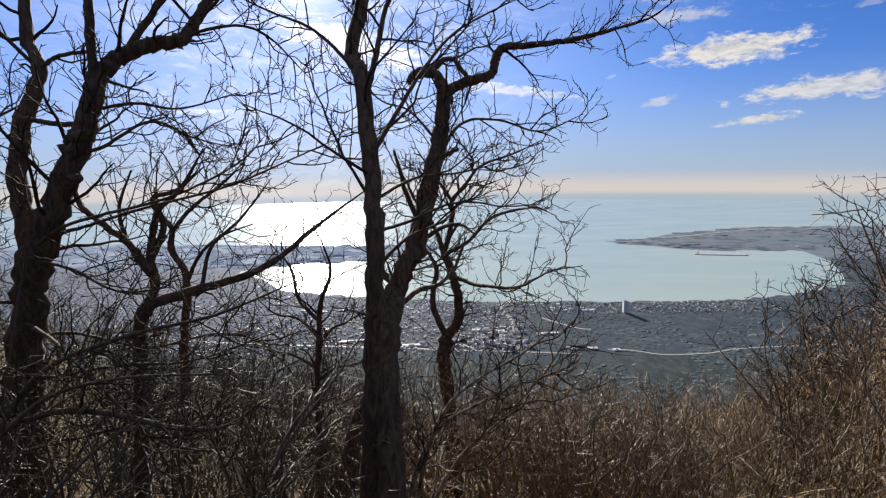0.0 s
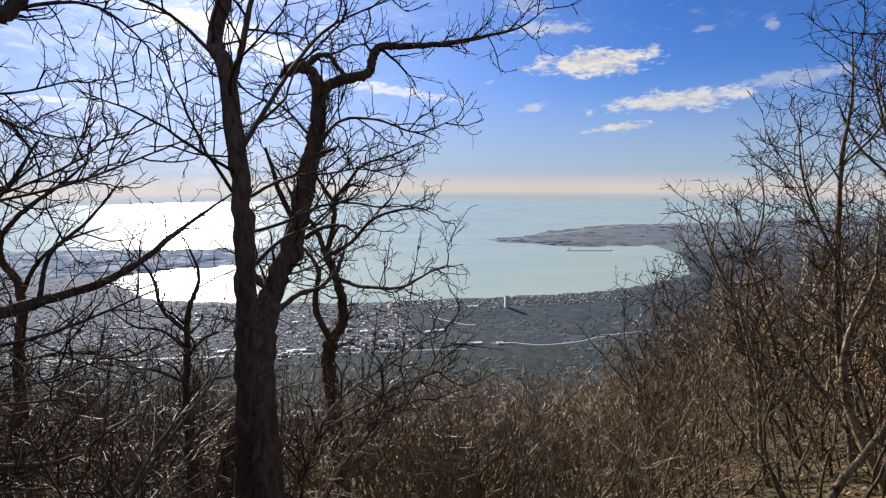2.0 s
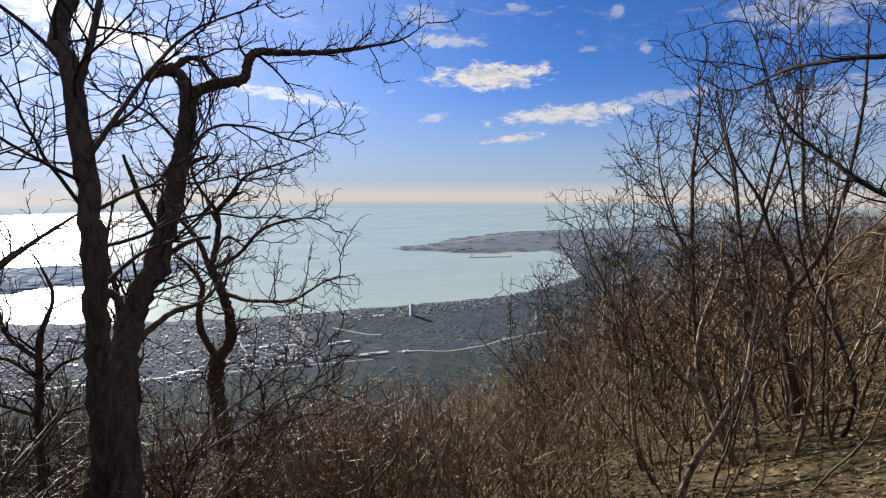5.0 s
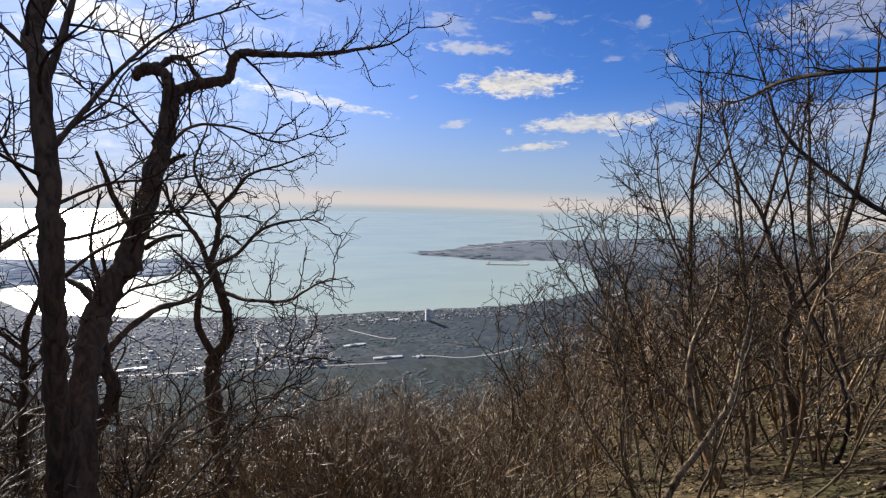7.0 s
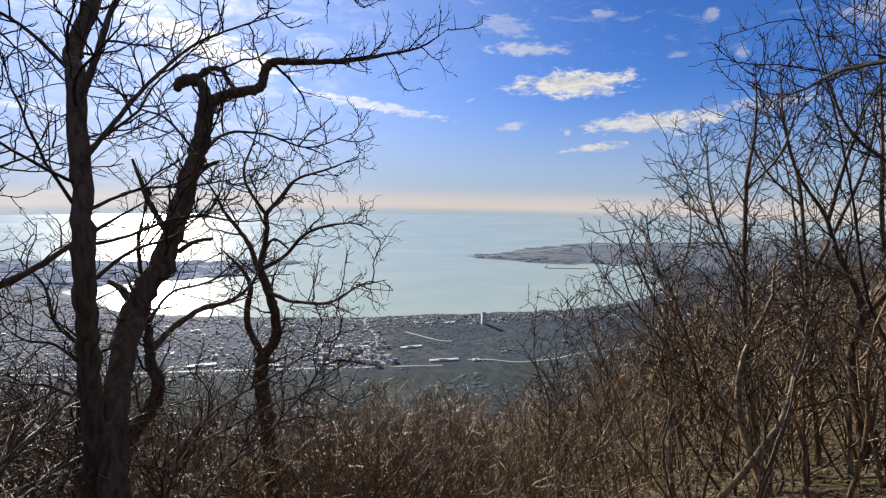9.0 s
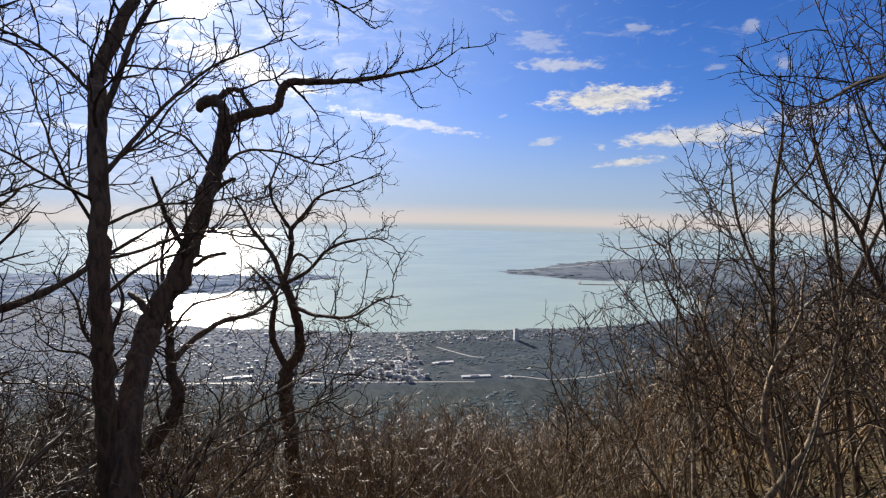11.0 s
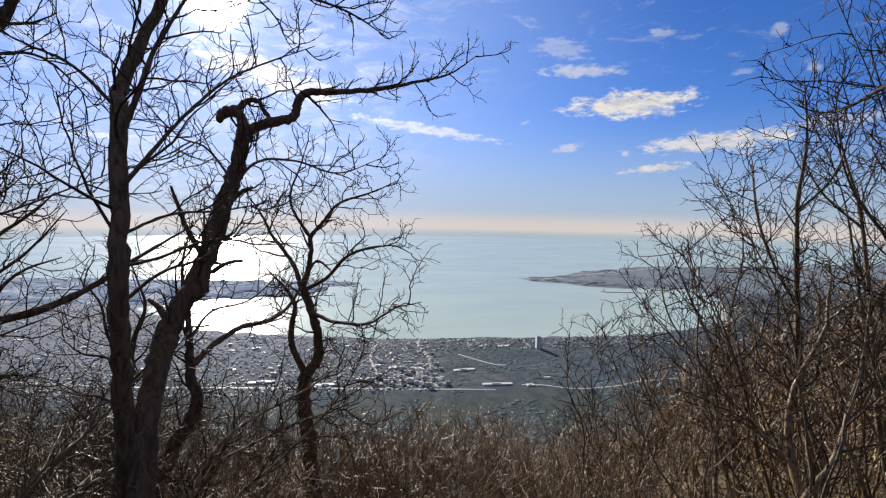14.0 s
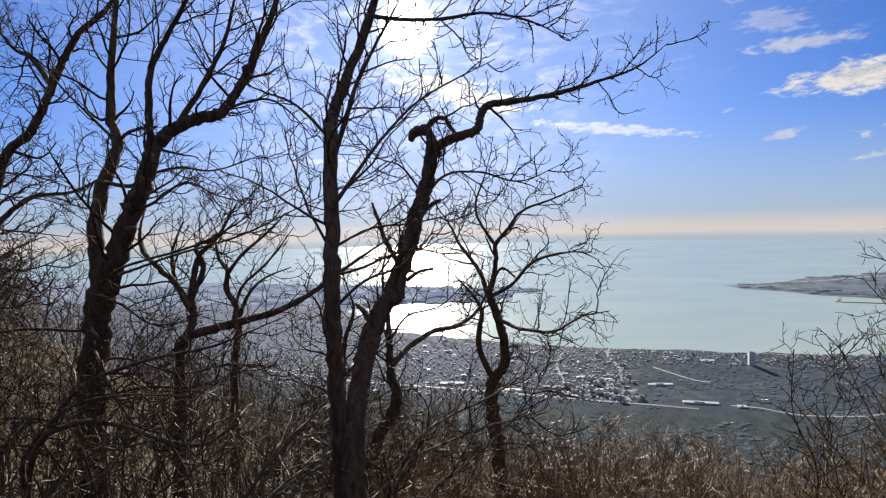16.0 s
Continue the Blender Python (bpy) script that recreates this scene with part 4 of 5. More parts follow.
fan_tree(35.0, 6.6, ((31.8, 0.215, 6.8), (34.0, 0.20, 7.1), (36.0, 0.18, 7.4)), "slight bare tree with upswept stems", 42, BARK_GREY, 0.022, BUSHY)
fan_tree(40.0, 8.6, ((34.6, 0.18, 9.2), (36.6, 0.15, 9.4), (38.4, 0.10, 9.0)), "bare tree with slanting grey stems", 47, BARK_GREY, 0.026, BUSHY)
fan_tree(47.5, 7.7, ((39.0, 0.075, 7.7), (41.2, 0.04, 8.1), (37.8, 0.15, 7.4)), "bare tree leaning out over the bay", 43, BARK_GREY, 0.034)
fan_tree(54.0, 7.7, ((43.5, -0.06, 7.9), (45.9, -0.09, 8.3), (41.3, 0.05, 7.4)), "many-stemmed bare tree with a feathery crown", 44, BARK_GREY, 0.027)
fan_tree(62.0, 7.2, ((52.0, -0.30, 7.4), (56.0, -0.34, 7.2)), "tall bare tree with a dense twiggy crown, bark blackened as a silhouette", 46, BARK_SILHOUETTE, 0.024)
fan_tree(59.5, 8.1, ((49.2, -0.17, 8.3), (46.4, 0.02, 7.9)), "bare tree with long fanned limbs", 45, BARK_GREY, 0.027)


# ---- thicket and woods on the slope ----
TALL = {}
TWIGGY = [(0.24, 0.35, 1.0, 0.5, 0.004, 0.008, 0.16, 0.10, 3, 4), (0.20, 0.10, 0.40, 0.6, 0.0028, 0.004, 0.2, 0.08, 3, 2)]


def shoots(seed, tall, stems, spread, r0, levels, sides=6, seg=12):
    """A clump of upright shoots with side twigs about the origin: one soup for each stem, and one for all twigs."""
    rng = np.random.default_rng(seed)
    twigs, each = Soup(), []
    for k in range(stems):
        a, s = rng.uniform(0, 6.28), rng.uniform(0.1, spread)
        p = (math.cos(a) * s * 0.4, math.sin(a) * s * 0.4, -0.3)
        d = (math.cos(a) * s * 0.45, math.sin(a) * s * 0.45, 1.0)
        h = tall * rng.uniform(0.62, 1.0)
        pts, rr = grow(p, d, h + 0.3, r0 * rng.choice((0.55, 0.75, 1.0, 1.6)), 0.007, seg, 0.13, 0.05, rng)
        each.append(Soup())
        each[-1].tube(pts, rr, sides)
        ramify(twigs, pts, rr, rng, levels, 0.25)
    return each, twigs


def shrub_kind(seed, tall, stems, spread, mat, name, label, category, group, r0=0.016, levels=TWIGGY):
    root = thing(name, (0, 0, 0), label, category, group)
    each, twigs = shoots(seed, tall, stems, spread, r0, levels)
    for own in each:
        part("stem", own.mesh("stem", STEM if mat is SHOOT else mat), root)
    tagged(part("crown", twigs.mesh("crown", mat), root), kind="stuff")
    TALL[root.name] = float(np.concatenate(twigs.verts)[:, 2].max())
    return root


def far_kind(seed, tall, stems, spread, r0, levels):
    """The same as plain arrays, to be joined into a wood."""
    each, twigs = shoots(seed, tall, stems, spread, r0, levels, 3, 6)
    soup = Soup()
    for one in (*each, twigs):
        soup.patch(np.concatenate(one.verts), np.concatenate(one.quads))
    return np.concatenate(soup.verts), np.concatenate(soup.quads)


def limit(az):
    """How far below eye level the tops stay in each direction (slope), fitted to the camera's view so that the bay
    keeps open.
    """
    return float(np.interp(az, (-60, -50, -44, -40, -33, -23, -10, -2, 8, 13, 20, 26, 29, 31, 33, 35, 36.5, 38.5, 40.5, 41.5, 43, 46.5, 50, 60),
                           (-0.10, -0.02, 0.07, 0.11, 0.20, 0.27, 0.33, 0.36, 0.37, 0.40, 0.38, 0.35, 0.29, 0.26, 0.2, 0.165, 0.14, 0.06, 0.02, -0.06, -0.14, -0.18, -0.26, -0.5)))


def height_of(src):
    """Height of a kind above its foot."""
    if isinstance(src, tuple):
        return float(src[0][:, 2].max())
    return TALL[src.name]


RODS = [(0.30, 0.4, 1.4, 0.5, 0.009, 0.015, 0.14, 0.05, 3, 5), (0.26, 0.1, 0.42, 0.7, 0.0068, 0.0088, 0.2, 0.06, 3, 2)]
ROUGH = [(0.30, 0.5, 1.5, 0.5, 0.011, 0.016, 0.20, 0.03, 3, 4), (0.5, 0.2, 0.6, 0.6, 0.008, 0.010, 0.2, 0.04, 3, 1)]
LONG = [(0.19, 0.6, 1.8, 0.5, 0.009, 0.018, 0.20, 0.06, 4, 6), (0.13, 0.25, 0.8, 0.65, 0.006, 0.009, 0.26, 0.07, 3, 4), (0.18, 0.08, 0.3, 0.75, 0.0045, 0.006, 0.24, 0.05, 3, 2)]
SPARSE = [(0.22, 0.7, 1.9, 0.5, 0.012, 0.02, 0.22, 0.07, 3, 4), (0.24, 0.3, 0.9, 0.6, 0.009, 0.011, 0.24, 0.07, 3, 2)]
POLE = [(0.26, 0.4, 1.5, 0.5, 0.007, 0.014, 0.22, 0.05, 3, 5), (0.22, 0.15, 0.5, 0.6, 0.005, 0.007, 0.26, 0.06, 3, 2)]
SAPLING, THICKET = "thin brown leafless sapling in a dense thicket", "thicket saplings"
kinds = [shrub_kind(100 + k, 4.4, 3 + k % 3, 1.5, SHOOT, "sapling", SAPLING, "sapling", THICKET, 0.034, RODS) for k in range(7)]
# bark darker than the saplings', in place of shade under the trees
dark_kinds = [shrub_kind(130 + k, 4.2, 4 + k % 2, 2.4, TWIG, "shrub", "tangled leafless shrub under the trees, bark darkened for shade", "shrub", "dark shrubs", 0.026, RODS) for k in range(4)]
far_kinds = [far_kind(160 + k, 4.6, 3, 2.0, 0.03, ROUGH) for k in range(6)]
pole_kinds = [shrub_kind(180 + k, 5.2, 1 + k % 2, 0.5, BARK_GREY if k % 2 else BARK, "young_tree", "young bare tree standing in the thicket", "tree", "young trees in the thicket", 0.034, POLE) for k in range(5)]
near_trees = [shrub_kind(200 + k, 7.2, 1 + k % 2, 0.5, BARK_GREY if k % 2 else TWIG, "young_tree", "slender leafless tree with fine upswept twigs", "tree", "hillside trees", 0.045, LONG) for k in range(4)]
far_trees = [far_kind(230 + k, 7.5, 1 + k % 2, 0.4, 0.05, SPARSE) for k in range(6)]


def arching_kind(seed):
    """A shrub of long rods that rise and bow over sideways."""
    rng = np.random.default_rng(seed)
    root = thing("arching_shrub", (0, 0, 0), "dark leafless shrub with long arching rods", "shrub", "arching shrubs")
    twigs = Soup()
    for k in range(5):
        a = rng.uniform(0, 6.28)
        pts, rr = grow((0, 0, -0.2), (math.cos(a) * 0.55, math.sin(a) * 0.55, 1.0), rng.uniform(2.2, 3.6), rng.uniform(0.012, 0.027), 0.004, 14, 0.10, -0.09, rng)
        rod = Soup()
        rod.tube(pts, rr, 6)
        part("rod", rod.mesh("rod", TWIG), root)
        ramify(twigs, pts, rr, rng, ARCH, 0.3)
    tagged(part("crown", twigs.mesh("crown", TWIG), root), kind="stuff")
    TALL[root.name] = float(np.concatenate(twigs.verts)[:, 2].max())
    return root


ARCH = [(0.20, 0.4, 1.3, 0.5, 0.006, 0.010, 0.18, -0.01, 4, 6), (0.20, 0.12, 0.45, 0.65, 0.0035, 0.005, 0.26, 0.02, 3, 3)]
arching = [arching_kind(300 + k) for k in range(5)]
rng = random.Random(5)
placed = []


def scatter(kind_list, count, az0, az1, r0, r1, gap, s0, s1, wood=None, cap=-1.0):
    done = tries = 0
    while done < count and tries < count * 40:
        tries += 1
        az, r = rng.uniform(az0, az1), math.sqrt(rng.uniform(r0 * r0, r1 * r1))
        x, y = r * math.sin(radians(az)) + 0.7, r * math.cos(radians(az))
        if any((x - a) ** 2 + (y - b) ** 2 < gap * gap for a, b in placed):
            continue
        # no thicket between the camera's path and the gnarled tree, to keep its foot in view
        if 4.0 < y < 10.7 and 0.15 + (0.45 - 0.15) * y / 10.8 - 0.4 < x < 1.3 + (0.45 - 1.3) * y / 10.8 + 0.4:
            continue
        z = g(x, y)
        src = kind_list[rng.randrange(len(kind_list))]
        side = math.degrees(1.5 / r)
        room = (1.65 - r * max(limit(az - side), limit(az - side / 2), limit(az), limit(az + side / 2), cap) - z) / height_of(src)
        s = min(rng.uniform(s0, s1), room * rng.uniform(0.82, 1.0))
        if s < 0.35:
            continue
        placed.append((x, y))
        done += 1
        if wood is not None:
            a = rng.uniform(0, 6.28)
            c, q = math.cos(a), math.sin(a)
            turned = src[0] @ np.array(((c * s, q * s, 0), (-q * s, c * s, 0), (rng.gauss(0, 0.05), rng.gauss(0, 0.05), s)))
            wood.patch(turned + np.array((x, y, z - 0.03)), src[1])
            continue
        m = Matrix.Translation((x, y, z - 0.03)) @ Matrix.Rotation(rng.uniform(0, 6.28), 4, "Z") @ Matrix.Rotation(rng.gauss(0, 0.05), 4, "X")
        ob = copy_thing(src, m)
        ob.scale = (s * rng.uniform(0.9, 1.2), s * rng.uniform(0.9, 1.2), s)


scatter(near_trees, 2, 52, 70, 9, 16, 1.3, 0.6, 1.0, None, -0.05)
scatter(near_trees, 5, -60, -44, 5.5, 10, 0.9, 0.6, 1.0)
scatter(near_trees, 11, -56, -20, 6.5, 12, 1.0, 0.5, 0.9)
scatter(pole_kinds, 36, -14, 34, 5.5, 14, 0.7, 0.7, 1.2)
scatter(pole_kinds, 9, 30, 66, 6.5, 15, 0.8, 0.6, 1.0, None, 0.08)
scatter(pole_kinds, 16, -56, -14, 6, 14, 0.9, 0.7, 1.2)
scatter(kinds, 135, -14, 40, 4.8, 13, 0.4, 0.75, 1.35)
scatter(dark_kinds, 58, -58, -8, 4.5, 11, 0.6, 0.6, 1.1)
scatter(dark_kinds, 6, -6, 62, 4.2, 9, 0.5, 0.5, 0.9)
scatter(kinds, 36, -12, 34, 4.6, 8, 0.3, 0.4, 0.65)
scatter(kinds, 14, 34, 66, 5.5, 14, 0.6, 0.5, 0.9)
scatter(arching, 14, -56, -20, 3.4, 7.0, 0.3, 0.7, 1.2)
brush, dark_brush, wood = Soup(), Soup(), Soup()
scatter(far_kinds, 150, -12, 70, 11, 36, 0.6, 0.8, 1.6, brush, 0.0)
scatter(far_kinds, 70, 2, 36, 10, 30, 0.5, 0.7, 1.3, brush)
# same brush in darker bark: the shade here is in the colour
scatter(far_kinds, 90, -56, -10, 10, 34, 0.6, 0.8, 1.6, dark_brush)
scatter(far_trees, 95, 34, 76, 11, 40, 0.9, 0.7, 1.2, wood, 0.03)
scatter(far_kinds, 85, 36, 76, 8.5, 30, 0.6, 0.8, 1.5, brush, 0.02)
scatter(far_kinds, 20, 36, 76, 8.5, 30, 0.6, 0.8, 1.5, dark_brush, 0.02)
scatter(far_trees, 34, -34, -8, 12, 34, 0.9, 0.7, 1.3, wood)
scatter(far_trees, 85, -62, -14, 10, 40, 0.9, 0.7, 1.3, wood)
scatter(far_trees, 26, -14, 26, 16, 60, 1.5, 0.6, 1.2, wood)
tagged(new("brushwood", brush.mesh("brushwood", SHOOT)), "dense brown leafless brushwood farther down the slope", "brushwood", kind="stuff")
tagged(new("brushwood", dark_brush.mesh("brushwood", TWIG)), "leafless brushwood in darker bark, mostly standing in for shade under the big trees", "brushwood", kind="stuff")
tagged(new("hillside_wood", wood.mesh("hillside_wood", CROWN)), "leafless wood covering the hillside", "woods", kind="stuff")
for src in kinds + dark_kinds + arching + pole_kinds + near_trees:
    # the first of each kind stands low down the slope
    x, y = rng.uniform(-8, 12), rng.uniform(34, 44)
    src.location = (x, y, g(x, y))


def fallen_leaves(count):
    r = np.random.default_rng(7)
    x, y = r.uniform(-6, 15, count), r.uniform(-4, 12, count)
    z = ground_z(x, y) + r.uniform(0.004, 0.03, count)
    a, s = r.uniform(0, 6.28, count), r.uniform(0.018, 0.042, count)
    ux, uy = np.cos(a) * s, np.sin(a) * s
    tilt = r.normal(0, 0.014, (4, count))
    slope = -0.5
    corner = []
    for k, (p, q) in enumerate(((1, 0), (0, 0.55), (-1, 0), (0, -0.55))):
        dx, dy = ux * p - uy * q, uy * p + ux * q
        corner.append(np.stack([x + dx, y + dy, z + dy * slope + tilt[k]], -1))
    v = np.stack(corner, 1).reshape(-1, 3)
    soup = Soup()
    soup.patch(v, np.arange(count * 4).reshape(-1, 4))
    tagged(new("fallen_leaves", soup.mesh("fallen_leaves", DRY_LEAF, False)), "dry brown leaves scattered over the slope", "leaves", kind="stuff")


fallen_leaves(42000)


# ---- the plain: woods, town, roads, breakwater ----
def bumps(name, x, y, size, high, mat, label, seed):
    """Rounded uneven tree crowns, packed into one mesh."""
    r = np.random.default_rng(seed)
    n = len(x)
    z = ground_z(x, y)
    soup = Soup()
    ang = np.arange(6) * math.pi / 3
    rings = ((0.95, -0.1), (0.85, 0.6), (0.15, 1.0))
    v = np.empty((n, len(rings) * 6, 3))
    for k, (rad, h) in enumerate(rings):
        jit = r.uniform(0.7, 1.25, (n, 6))
        v[:, k * 6:k * 6 + 6, 0] = x[:, None] + np.cos(ang) * rad * size[:, None] * jit
        v[:, k * 6:k * 6 + 6, 1] = y[:, None] + np.sin(ang) * rad * size[:, None] * jit
        v[:, k * 6:k * 6 + 6, 2] = z[:, None] + h * high[:, None] * r.uniform(0.85, 1.15, (n, 6))
    q = []
    for k in range(len(rings) - 1):
        for j in range(6):
            q.append((k * 6 + j, k * 6 + (j + 1) % 6, k * 6 + 6 + (j + 1) % 6, k * 6 + 6 + j))
    q = (np.array(q)[None] + (np.arange(n) * len(rings) * 6)[:, None, None]).reshape(-1, 4)
    soup.patch(v.reshape(-1, 3), q)
    tagged(new(name, soup.mesh(name, mat, True)), label, "woods", kind="stuff")


r = np.random.default_rng(3)


def in_wood(x, y):
    return 0.5 + 0.5 * np.sin(x / 70 + 1.5) * np.cos(y / 55 + 0.4) + 0.25 * np.sin(x / 23 - y / 31)


n = 17000
az = np.radians(r.uniform(-52, 52, n))
y = np.where(r.random(n) < 0.45, r.uniform(330, 690, n), r.uniform(640, 1240, n))
x = y * np.tan(az)
town = (x < 130) & (y > 690) & (r.random(n) > 0.12)
keep = (coast_distance(x, y) > 8) & (in_wood(x, y) > np.where((x > 130) | (y < 600), 0.30, 0.95)) & ~town
x, y = x[keep], y[keep]
bumps("woods", x, y, r.uniform(2.5, 5.0, len(x)), r.uniform(0.15, 0.35, len(x)), HAZY_WOODS, "winter woods on the coastal plain, distance haze in their colour", 4)
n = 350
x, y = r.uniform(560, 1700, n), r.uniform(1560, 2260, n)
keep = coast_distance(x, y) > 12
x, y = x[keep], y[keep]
bumps("woods", x, y, r.uniform(15, 34, len(x)), r.uniform(0.05, 0.12, len(x)), HAZY_SCRUB, "low scrub along the flat cape, coloured with painted haze", 5)
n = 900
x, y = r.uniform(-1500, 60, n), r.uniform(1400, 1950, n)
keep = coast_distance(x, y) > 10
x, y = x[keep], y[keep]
bumps("woods", x, y, r.uniform(15, 34, len(x)), r.uniform(0.08, 0.2, len(x)), HAZY_HEADLAND, "wooded headland across the bay, paled with painted haze", 6)


def block(bm, x0, y0, z0, x1, y1, z1):
    bmesh.ops.create_cube(bm, size=1, matrix=Matrix.Translation(((x0 + x1) / 2, (y0 + y1) / 2, (z0 + z1) / 2)) @ Matrix.Diagonal((x1 - x0, y1 - y0, z1 - z0, 1)))


def finish(bm, name, mat):
    me = bpy.data.meshes.new(name)
    bmesh.ops.recalc_face_normals(bm, faces=bm.faces)
    bm.to_mesh(me)
    bm.free()
    me.materials.append(mat)
    return me


def house_kind(w, d, h, roof, wall_mat, roof_mat, name, label, storeys=0):
    """A building at the origin: walls, roof, window rows and, on tall ones, a lift house."""
    root = thing(name, (0, 0, 0), label, "building", "town buildings")
    bm = bmesh.new()
    block(bm, -w / 2, -d / 2, -2, w / 2, d / 2, h)
    part("wall", finish(bm, "wall", wall_mat), root)
    bm = bmesh.new()
    if roof:
        e = 0.35
        c = [bm.verts.new(p) for p in ((-w / 2 - e, -d / 2 - e, h), (w / 2 + e, -d / 2 - e, h), (w / 2 + e, d / 2 + e, h), (-w / 2 - e, d / 2 + e, h), (-w / 2 + d * 0.3, 0, h + roof), (w / 2 - d * 0.3, 0, h + roof))]
        for f in ((0, 1, 5, 4), (2, 3, 4, 5), (1, 2, 5), (3, 0, 4), (3, 2, 1, 0)):
            bm.faces.new([c[i] for i in f])
    else:
        block(bm, -w / 2 - 0.15, -d / 2 - 0.15, h + 0.004, w / 2 + 0.15, d / 2 + 0.15, h + 0.4)
        block(bm, -w * 0.2, -d * 0.2, h + 0.4, w * 0.1, d * 0.2, h + 1.3)
    part("roof", finish(bm, "roof", roof_mat), root)
    for f in range(storeys):
        z = h * (f + 0.35) / storeys
        bm = bmesh.new()
        block(bm, -w * 0.36, -d / 2 - 0.05, z, w * 0.36, d / 2 + 0.05, z + h / storeys * 0.22)
        part("window_band", finish(bm, "window_band", GLASS), root)
    return root


buildings = [house_kind(8, 6, 3.4, 1.8, PLASTER, RED_ROOF, "house", "small white house with a red hipped roof"),
             house_kind(7, 6, 3.0, 1.6, CREAM, GREY_ROOF, "house", "cream house with a grey pitched roof"),
             house_kind(10, 7, 4.2, 2.0, PLASTER, GREY_ROOF, "house", "white two-storey house with a grey roof"),
             house_kind(16, 6, 6.5, 0, PLASTER, GREY_ROOF, "apartment_block", "pale flat-roofed apartment block", 4),
             house_kind(13, 6, 8.5, 0, CREAM, GREY_ROOF, "apartment_block", "cream flat-roofed apartment block", 5),
             house_kind(18, 9, 3.2, 0, PLASTER, WHITE_ROOF, "shed", "long low building with a white sheet roof", 1),
             house_kind(9, 7, 3.6, 2.0, CREAM, RED_ROOF, "house", "cream villa with a red tiled roof")]
spots = []


def settle(count, x0, x1, y0, y1, weights, s0=0.28, s1=0.55):
    done = tries = 0
    while done < count and tries < count * 60:
        tries += 1
        x, y = rng.uniform(x0, x1), rng.uniform(y0, y1)
        if 130 < x < 390 and 585 < y < 880 or coast_distance(np.array([x]), np.array([y]))[0] < 14:
            continue
        if any((x - a) ** 2 + (y - b) ** 2 < 6 * 6 for a, b in spots):
            continue
        spots.append((x, y))
        s = rng.uniform(s0, s1)
        ob = copy_thing(rng.choices(buildings, weights)[0], Matrix.Translation((x, y, g(x, y))) @ Matrix.Rotation(rng.choice((0.2, 0.25, 1.75, 0.1, -0.3)) + rng.gauss(0, 0.06), 4, "Z"))
        ob.scale = (s, s, s * rng.uniform(0.85, 1.2))
        done += 1


settle(60, 20, 130, 700, 800, (1, 1, 1, 4, 4, 1, 1), 0.4, 0.7)
settle(75, -60, 130, 690, 970, (3, 2, 3, 2, 1, 1, 2))
settle(90, -330, -40, 690, 1040, (3, 2, 3, 2, 1, 2, 1))
settle(45, -760, -300, 800, 1220, (2, 2, 3, 2, 1, 2, 1))
settle(75, 300, 560, 890, 960, (5, 2, 2, 2, 0, 0, 5))
settle(30, 130, 330, 900, 965, (3, 2, 3, 1, 1, 1, 2))
settle(30, 420, 760, 720, 900, (4, 2, 2, 0, 0, 1, 5))
for k, src in enumerate(buildings):
    x, y = -150 + 31 * k, 712 + 17 * (k % 3)
    src.location, src.scale = (x, y, g(x, y)), (0.5, 0.5, 0.5)


def far_roofs(name, count, x0, x1, y0, y1, mat, label, seed):
    """Small buildings too far off to tell apart, in one mesh: walls with a ridged roof."""
    r = np.random.default_rng(seed)
    x, y = r.uniform(x0, x1, count), r.uniform(y0, y1, count)
    keep = (coast_distance(x, y) > 12) & ~((x > 130) & (x < 390) & (y > 585) & (y < 880))
    soup = Soup()
    for px, py, pz in zip(x[keep], y[keep], ground_z(x, y)[keep]):
        w, d, h = r.uniform(1.6, 4.6), r.uniform(1.6, 3.2), r.uniform(0.7, 1.7)
        a = r.choice((0.2, 1.77)) + r.normal(0, 0.1)
        c, q = math.cos(a), math.sin(a)
        prof = ((-d / 2, -1.0), (-d / 2, h), (0, h + r.uniform(0.05, 0.7)), (d / 2, h), (d / 2, -1.0))
        v = [(px + u * c - t * q, py + u * q + t * c, pz + z) for u in (-w / 2, w / 2) for t, z in prof]
        soup.patch(v, [(0, 1, 6, 5), (1, 2, 7, 6), (2, 3, 8, 7), (3, 4, 9, 8), (0, 4, 3, 1), (1, 3, 2, 2), (5, 6, 8, 9), (6, 7, 7, 8)])
    tagged(new(name, soup.mesh(name, mat, False)), label, "town", kind="stuff")


far_roofs("far_town", 2500, -420, 130, 690, 1050, TOWN_PLASTER, "pale small houses of the town, far off", 21)
far_roofs("far_town", 1200, -900, -250, 760, 1300, TOWN_PLASTER, "pale houses of the town along the bay", 22)
far_roofs("far_town", 420, 120, 620, 880, 975, TOWN_PLASTER, "cream and red houses by the shore", 23)
far_roofs("far_town", 1200, -1500, -380, 800, 1420, TOWN_PLASTER, "pale town spreading inland of the bay", 25)
far_roofs("far_town", 160, -1100, -200, 1440, 1800, TOWN_PLASTER, "scattered pale houses on the headland", 24)

tower = house_kind(8.5, 8, 21, 0, PLASTER, GREY_ROOF, "tower_block", "tall white tower block near the shore", 9)
tower.location, tower.rotation_euler = (326, 890, g(326, 890)), (0, 0, -0.05)
for x, y, length, turn in ((198, 700, 42, -0.05), (165, 772, 34, 0.12), (243, 690, 10, 0.0), (265, 905, 20, 0.1), (-40, 726, 30, 0.05), (-130, 745, 36, 0.1)):
    shed = house_kind(length, 7, 1.3, 0, PLASTER, WHITE_ROOF, "warehouse", "long white warehouse among winter woods")
    shed.location, shed.rotation_euler = (x, y, g(x, y)), (0, 0, turn)


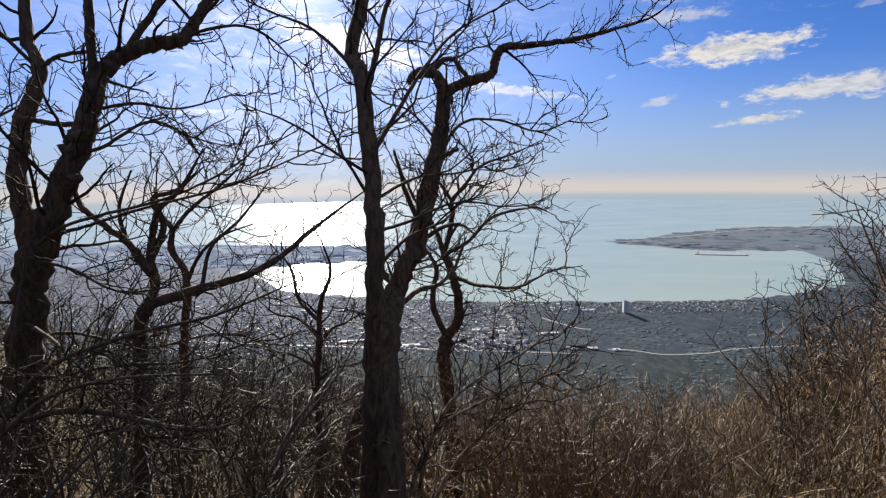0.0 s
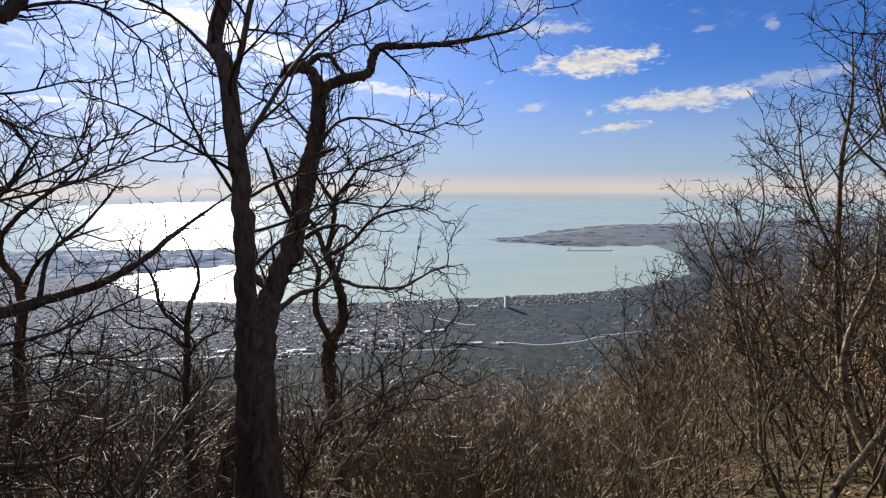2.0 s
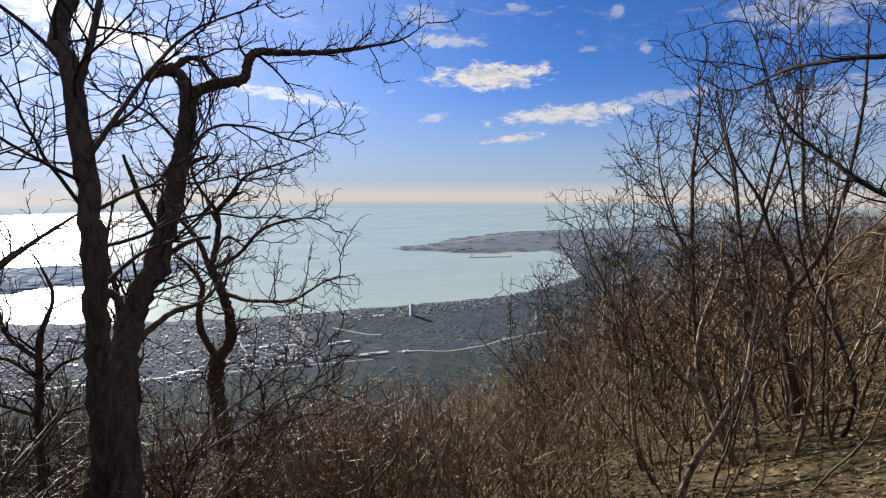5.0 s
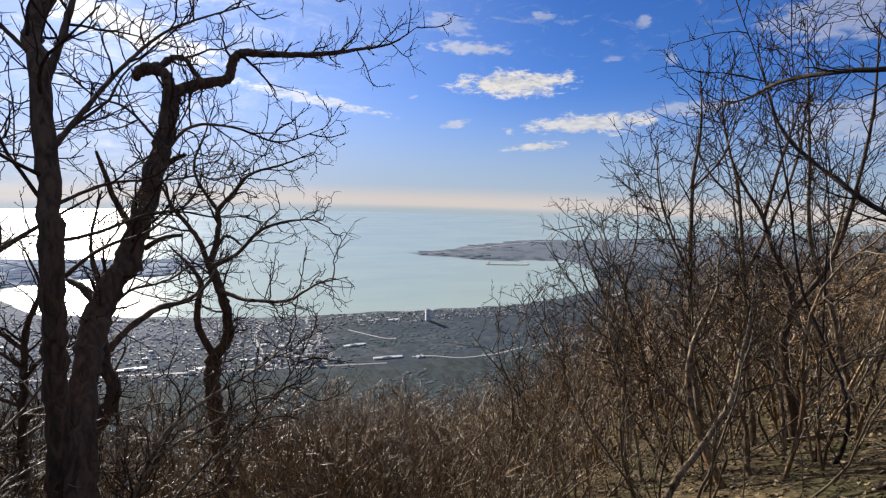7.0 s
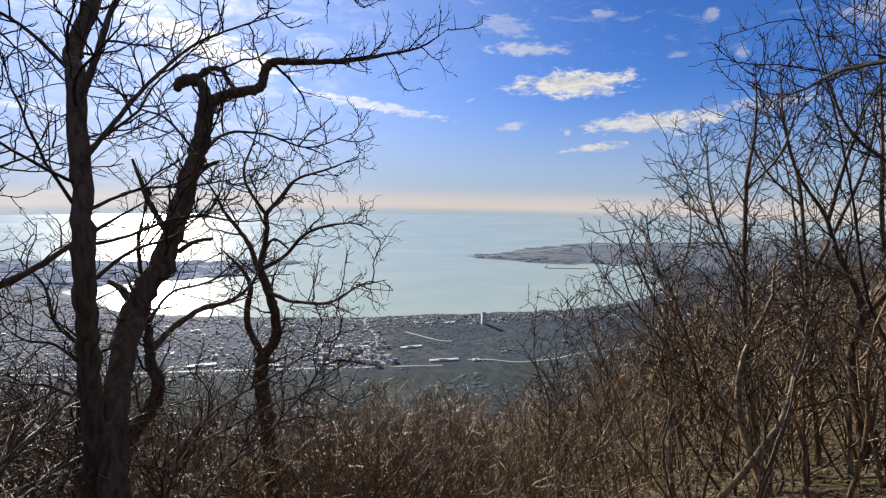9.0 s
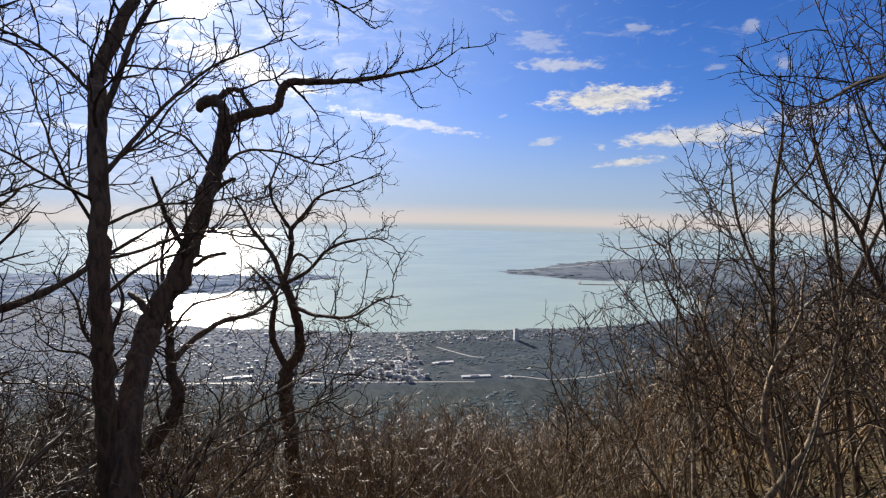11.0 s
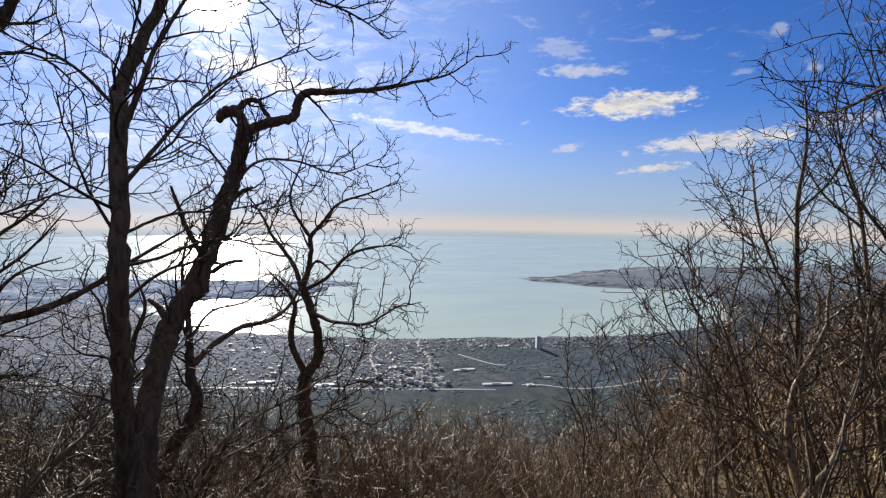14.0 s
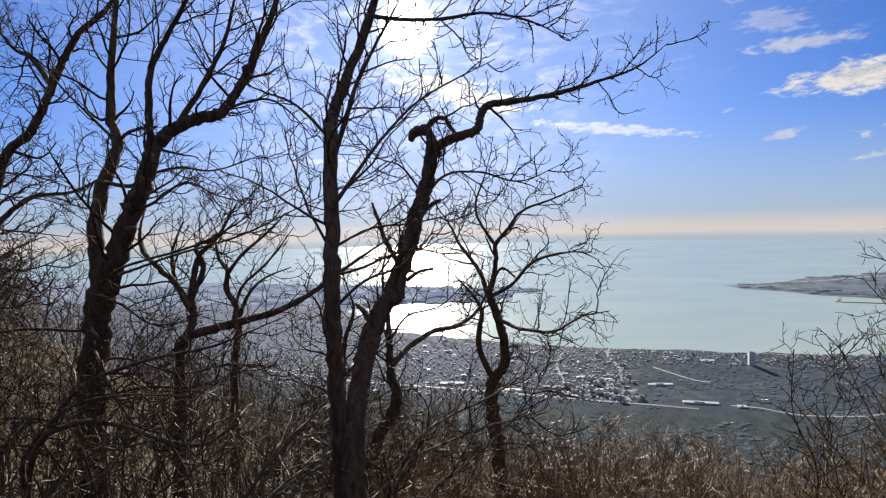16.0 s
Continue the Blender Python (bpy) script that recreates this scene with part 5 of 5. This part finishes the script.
def ribbon(name, line, width, mat, label, lift=0.35):
    pts = smooth_line([(px, py, 0) for px, py in line], 14)
    t = np.gradient(pts, axis=0)
    side = np.stack([-t[:, 1], t[:, 0]], -1) / np.linalg.norm(t[:, :2], axis=1)[:, None] * width / 2
    a, b = pts[:, :2] + side, pts[:, :2] - side
    z = np.maximum(ground_z(a[:, 0], a[:, 1]), ground_z(b[:, 0], b[:, 1])) + lift
    v = np.concatenate([np.column_stack([a, z]), np.column_stack([b, z]), np.column_stack([a, z - 2]), np.column_stack([b, z - 2])])
    m = len(pts)
    i = np.arange(m - 1)
    q = np.concatenate([np.stack([i, i + 1, m + i + 1, m + i], -1), np.stack([i, 2 * m + i, 2 * m + i + 1, i + 1], -1), np.stack([m + i, m + i + 1, 3 * m + i + 1, 3 * m + i], -1)])
    soup = Soup()
    soup.patch(v, q)
    return tagged(new(name, soup.mesh(name, mat, False)), label, kind="structure")


ribbon("road", ((-520, 800), (-300, 745), (-120, 722), (24, 705), (120, 690), (190, 678)), 5, ASPHALT, "pale road along the foot of the slope")
ribbon("road", ((232, 694), (262, 688), (300, 668), (360, 672), (420, 690), (560, 700)), 3.5, CONCRETE, "pale gravel road through the woods")
ribbon("road", ((112, 700), (108, 760), (120, 840), (112, 930), (120, 985)), 5, ASPHALT, "straight street running to the shore")
ribbon("road", ((22, 705), (30, 780), (24, 860), (40, 960)), 4, ASPHALT, "town street between apartment blocks")
ribbon("road", ((172, 860), (215, 800), (236, 790)), 4, CONCRETE, "short pale lane")
ribbon("road", ((660, 1880), (900, 1930), (1300, 2120), (1700, 2140)), 9, CONCRETE, "airstrip along the flat cape")
# breakwater: a low stone wall with a pale crest, bent at its ends
pier = ribbon("breakwater", ((806, 1612), (782, 1560), (764, 1527), (800, 1515), (850, 1503), (892, 1494), (912, 1530), (918, 1572)), 7, CONCRETE, "bent concrete breakwater off the cape", 0.0)
for v in pier.data.vertices:
    v.co.z = SEA + (1.6 if v.index < len(pier.data.vertices) // 2 else -1.0)
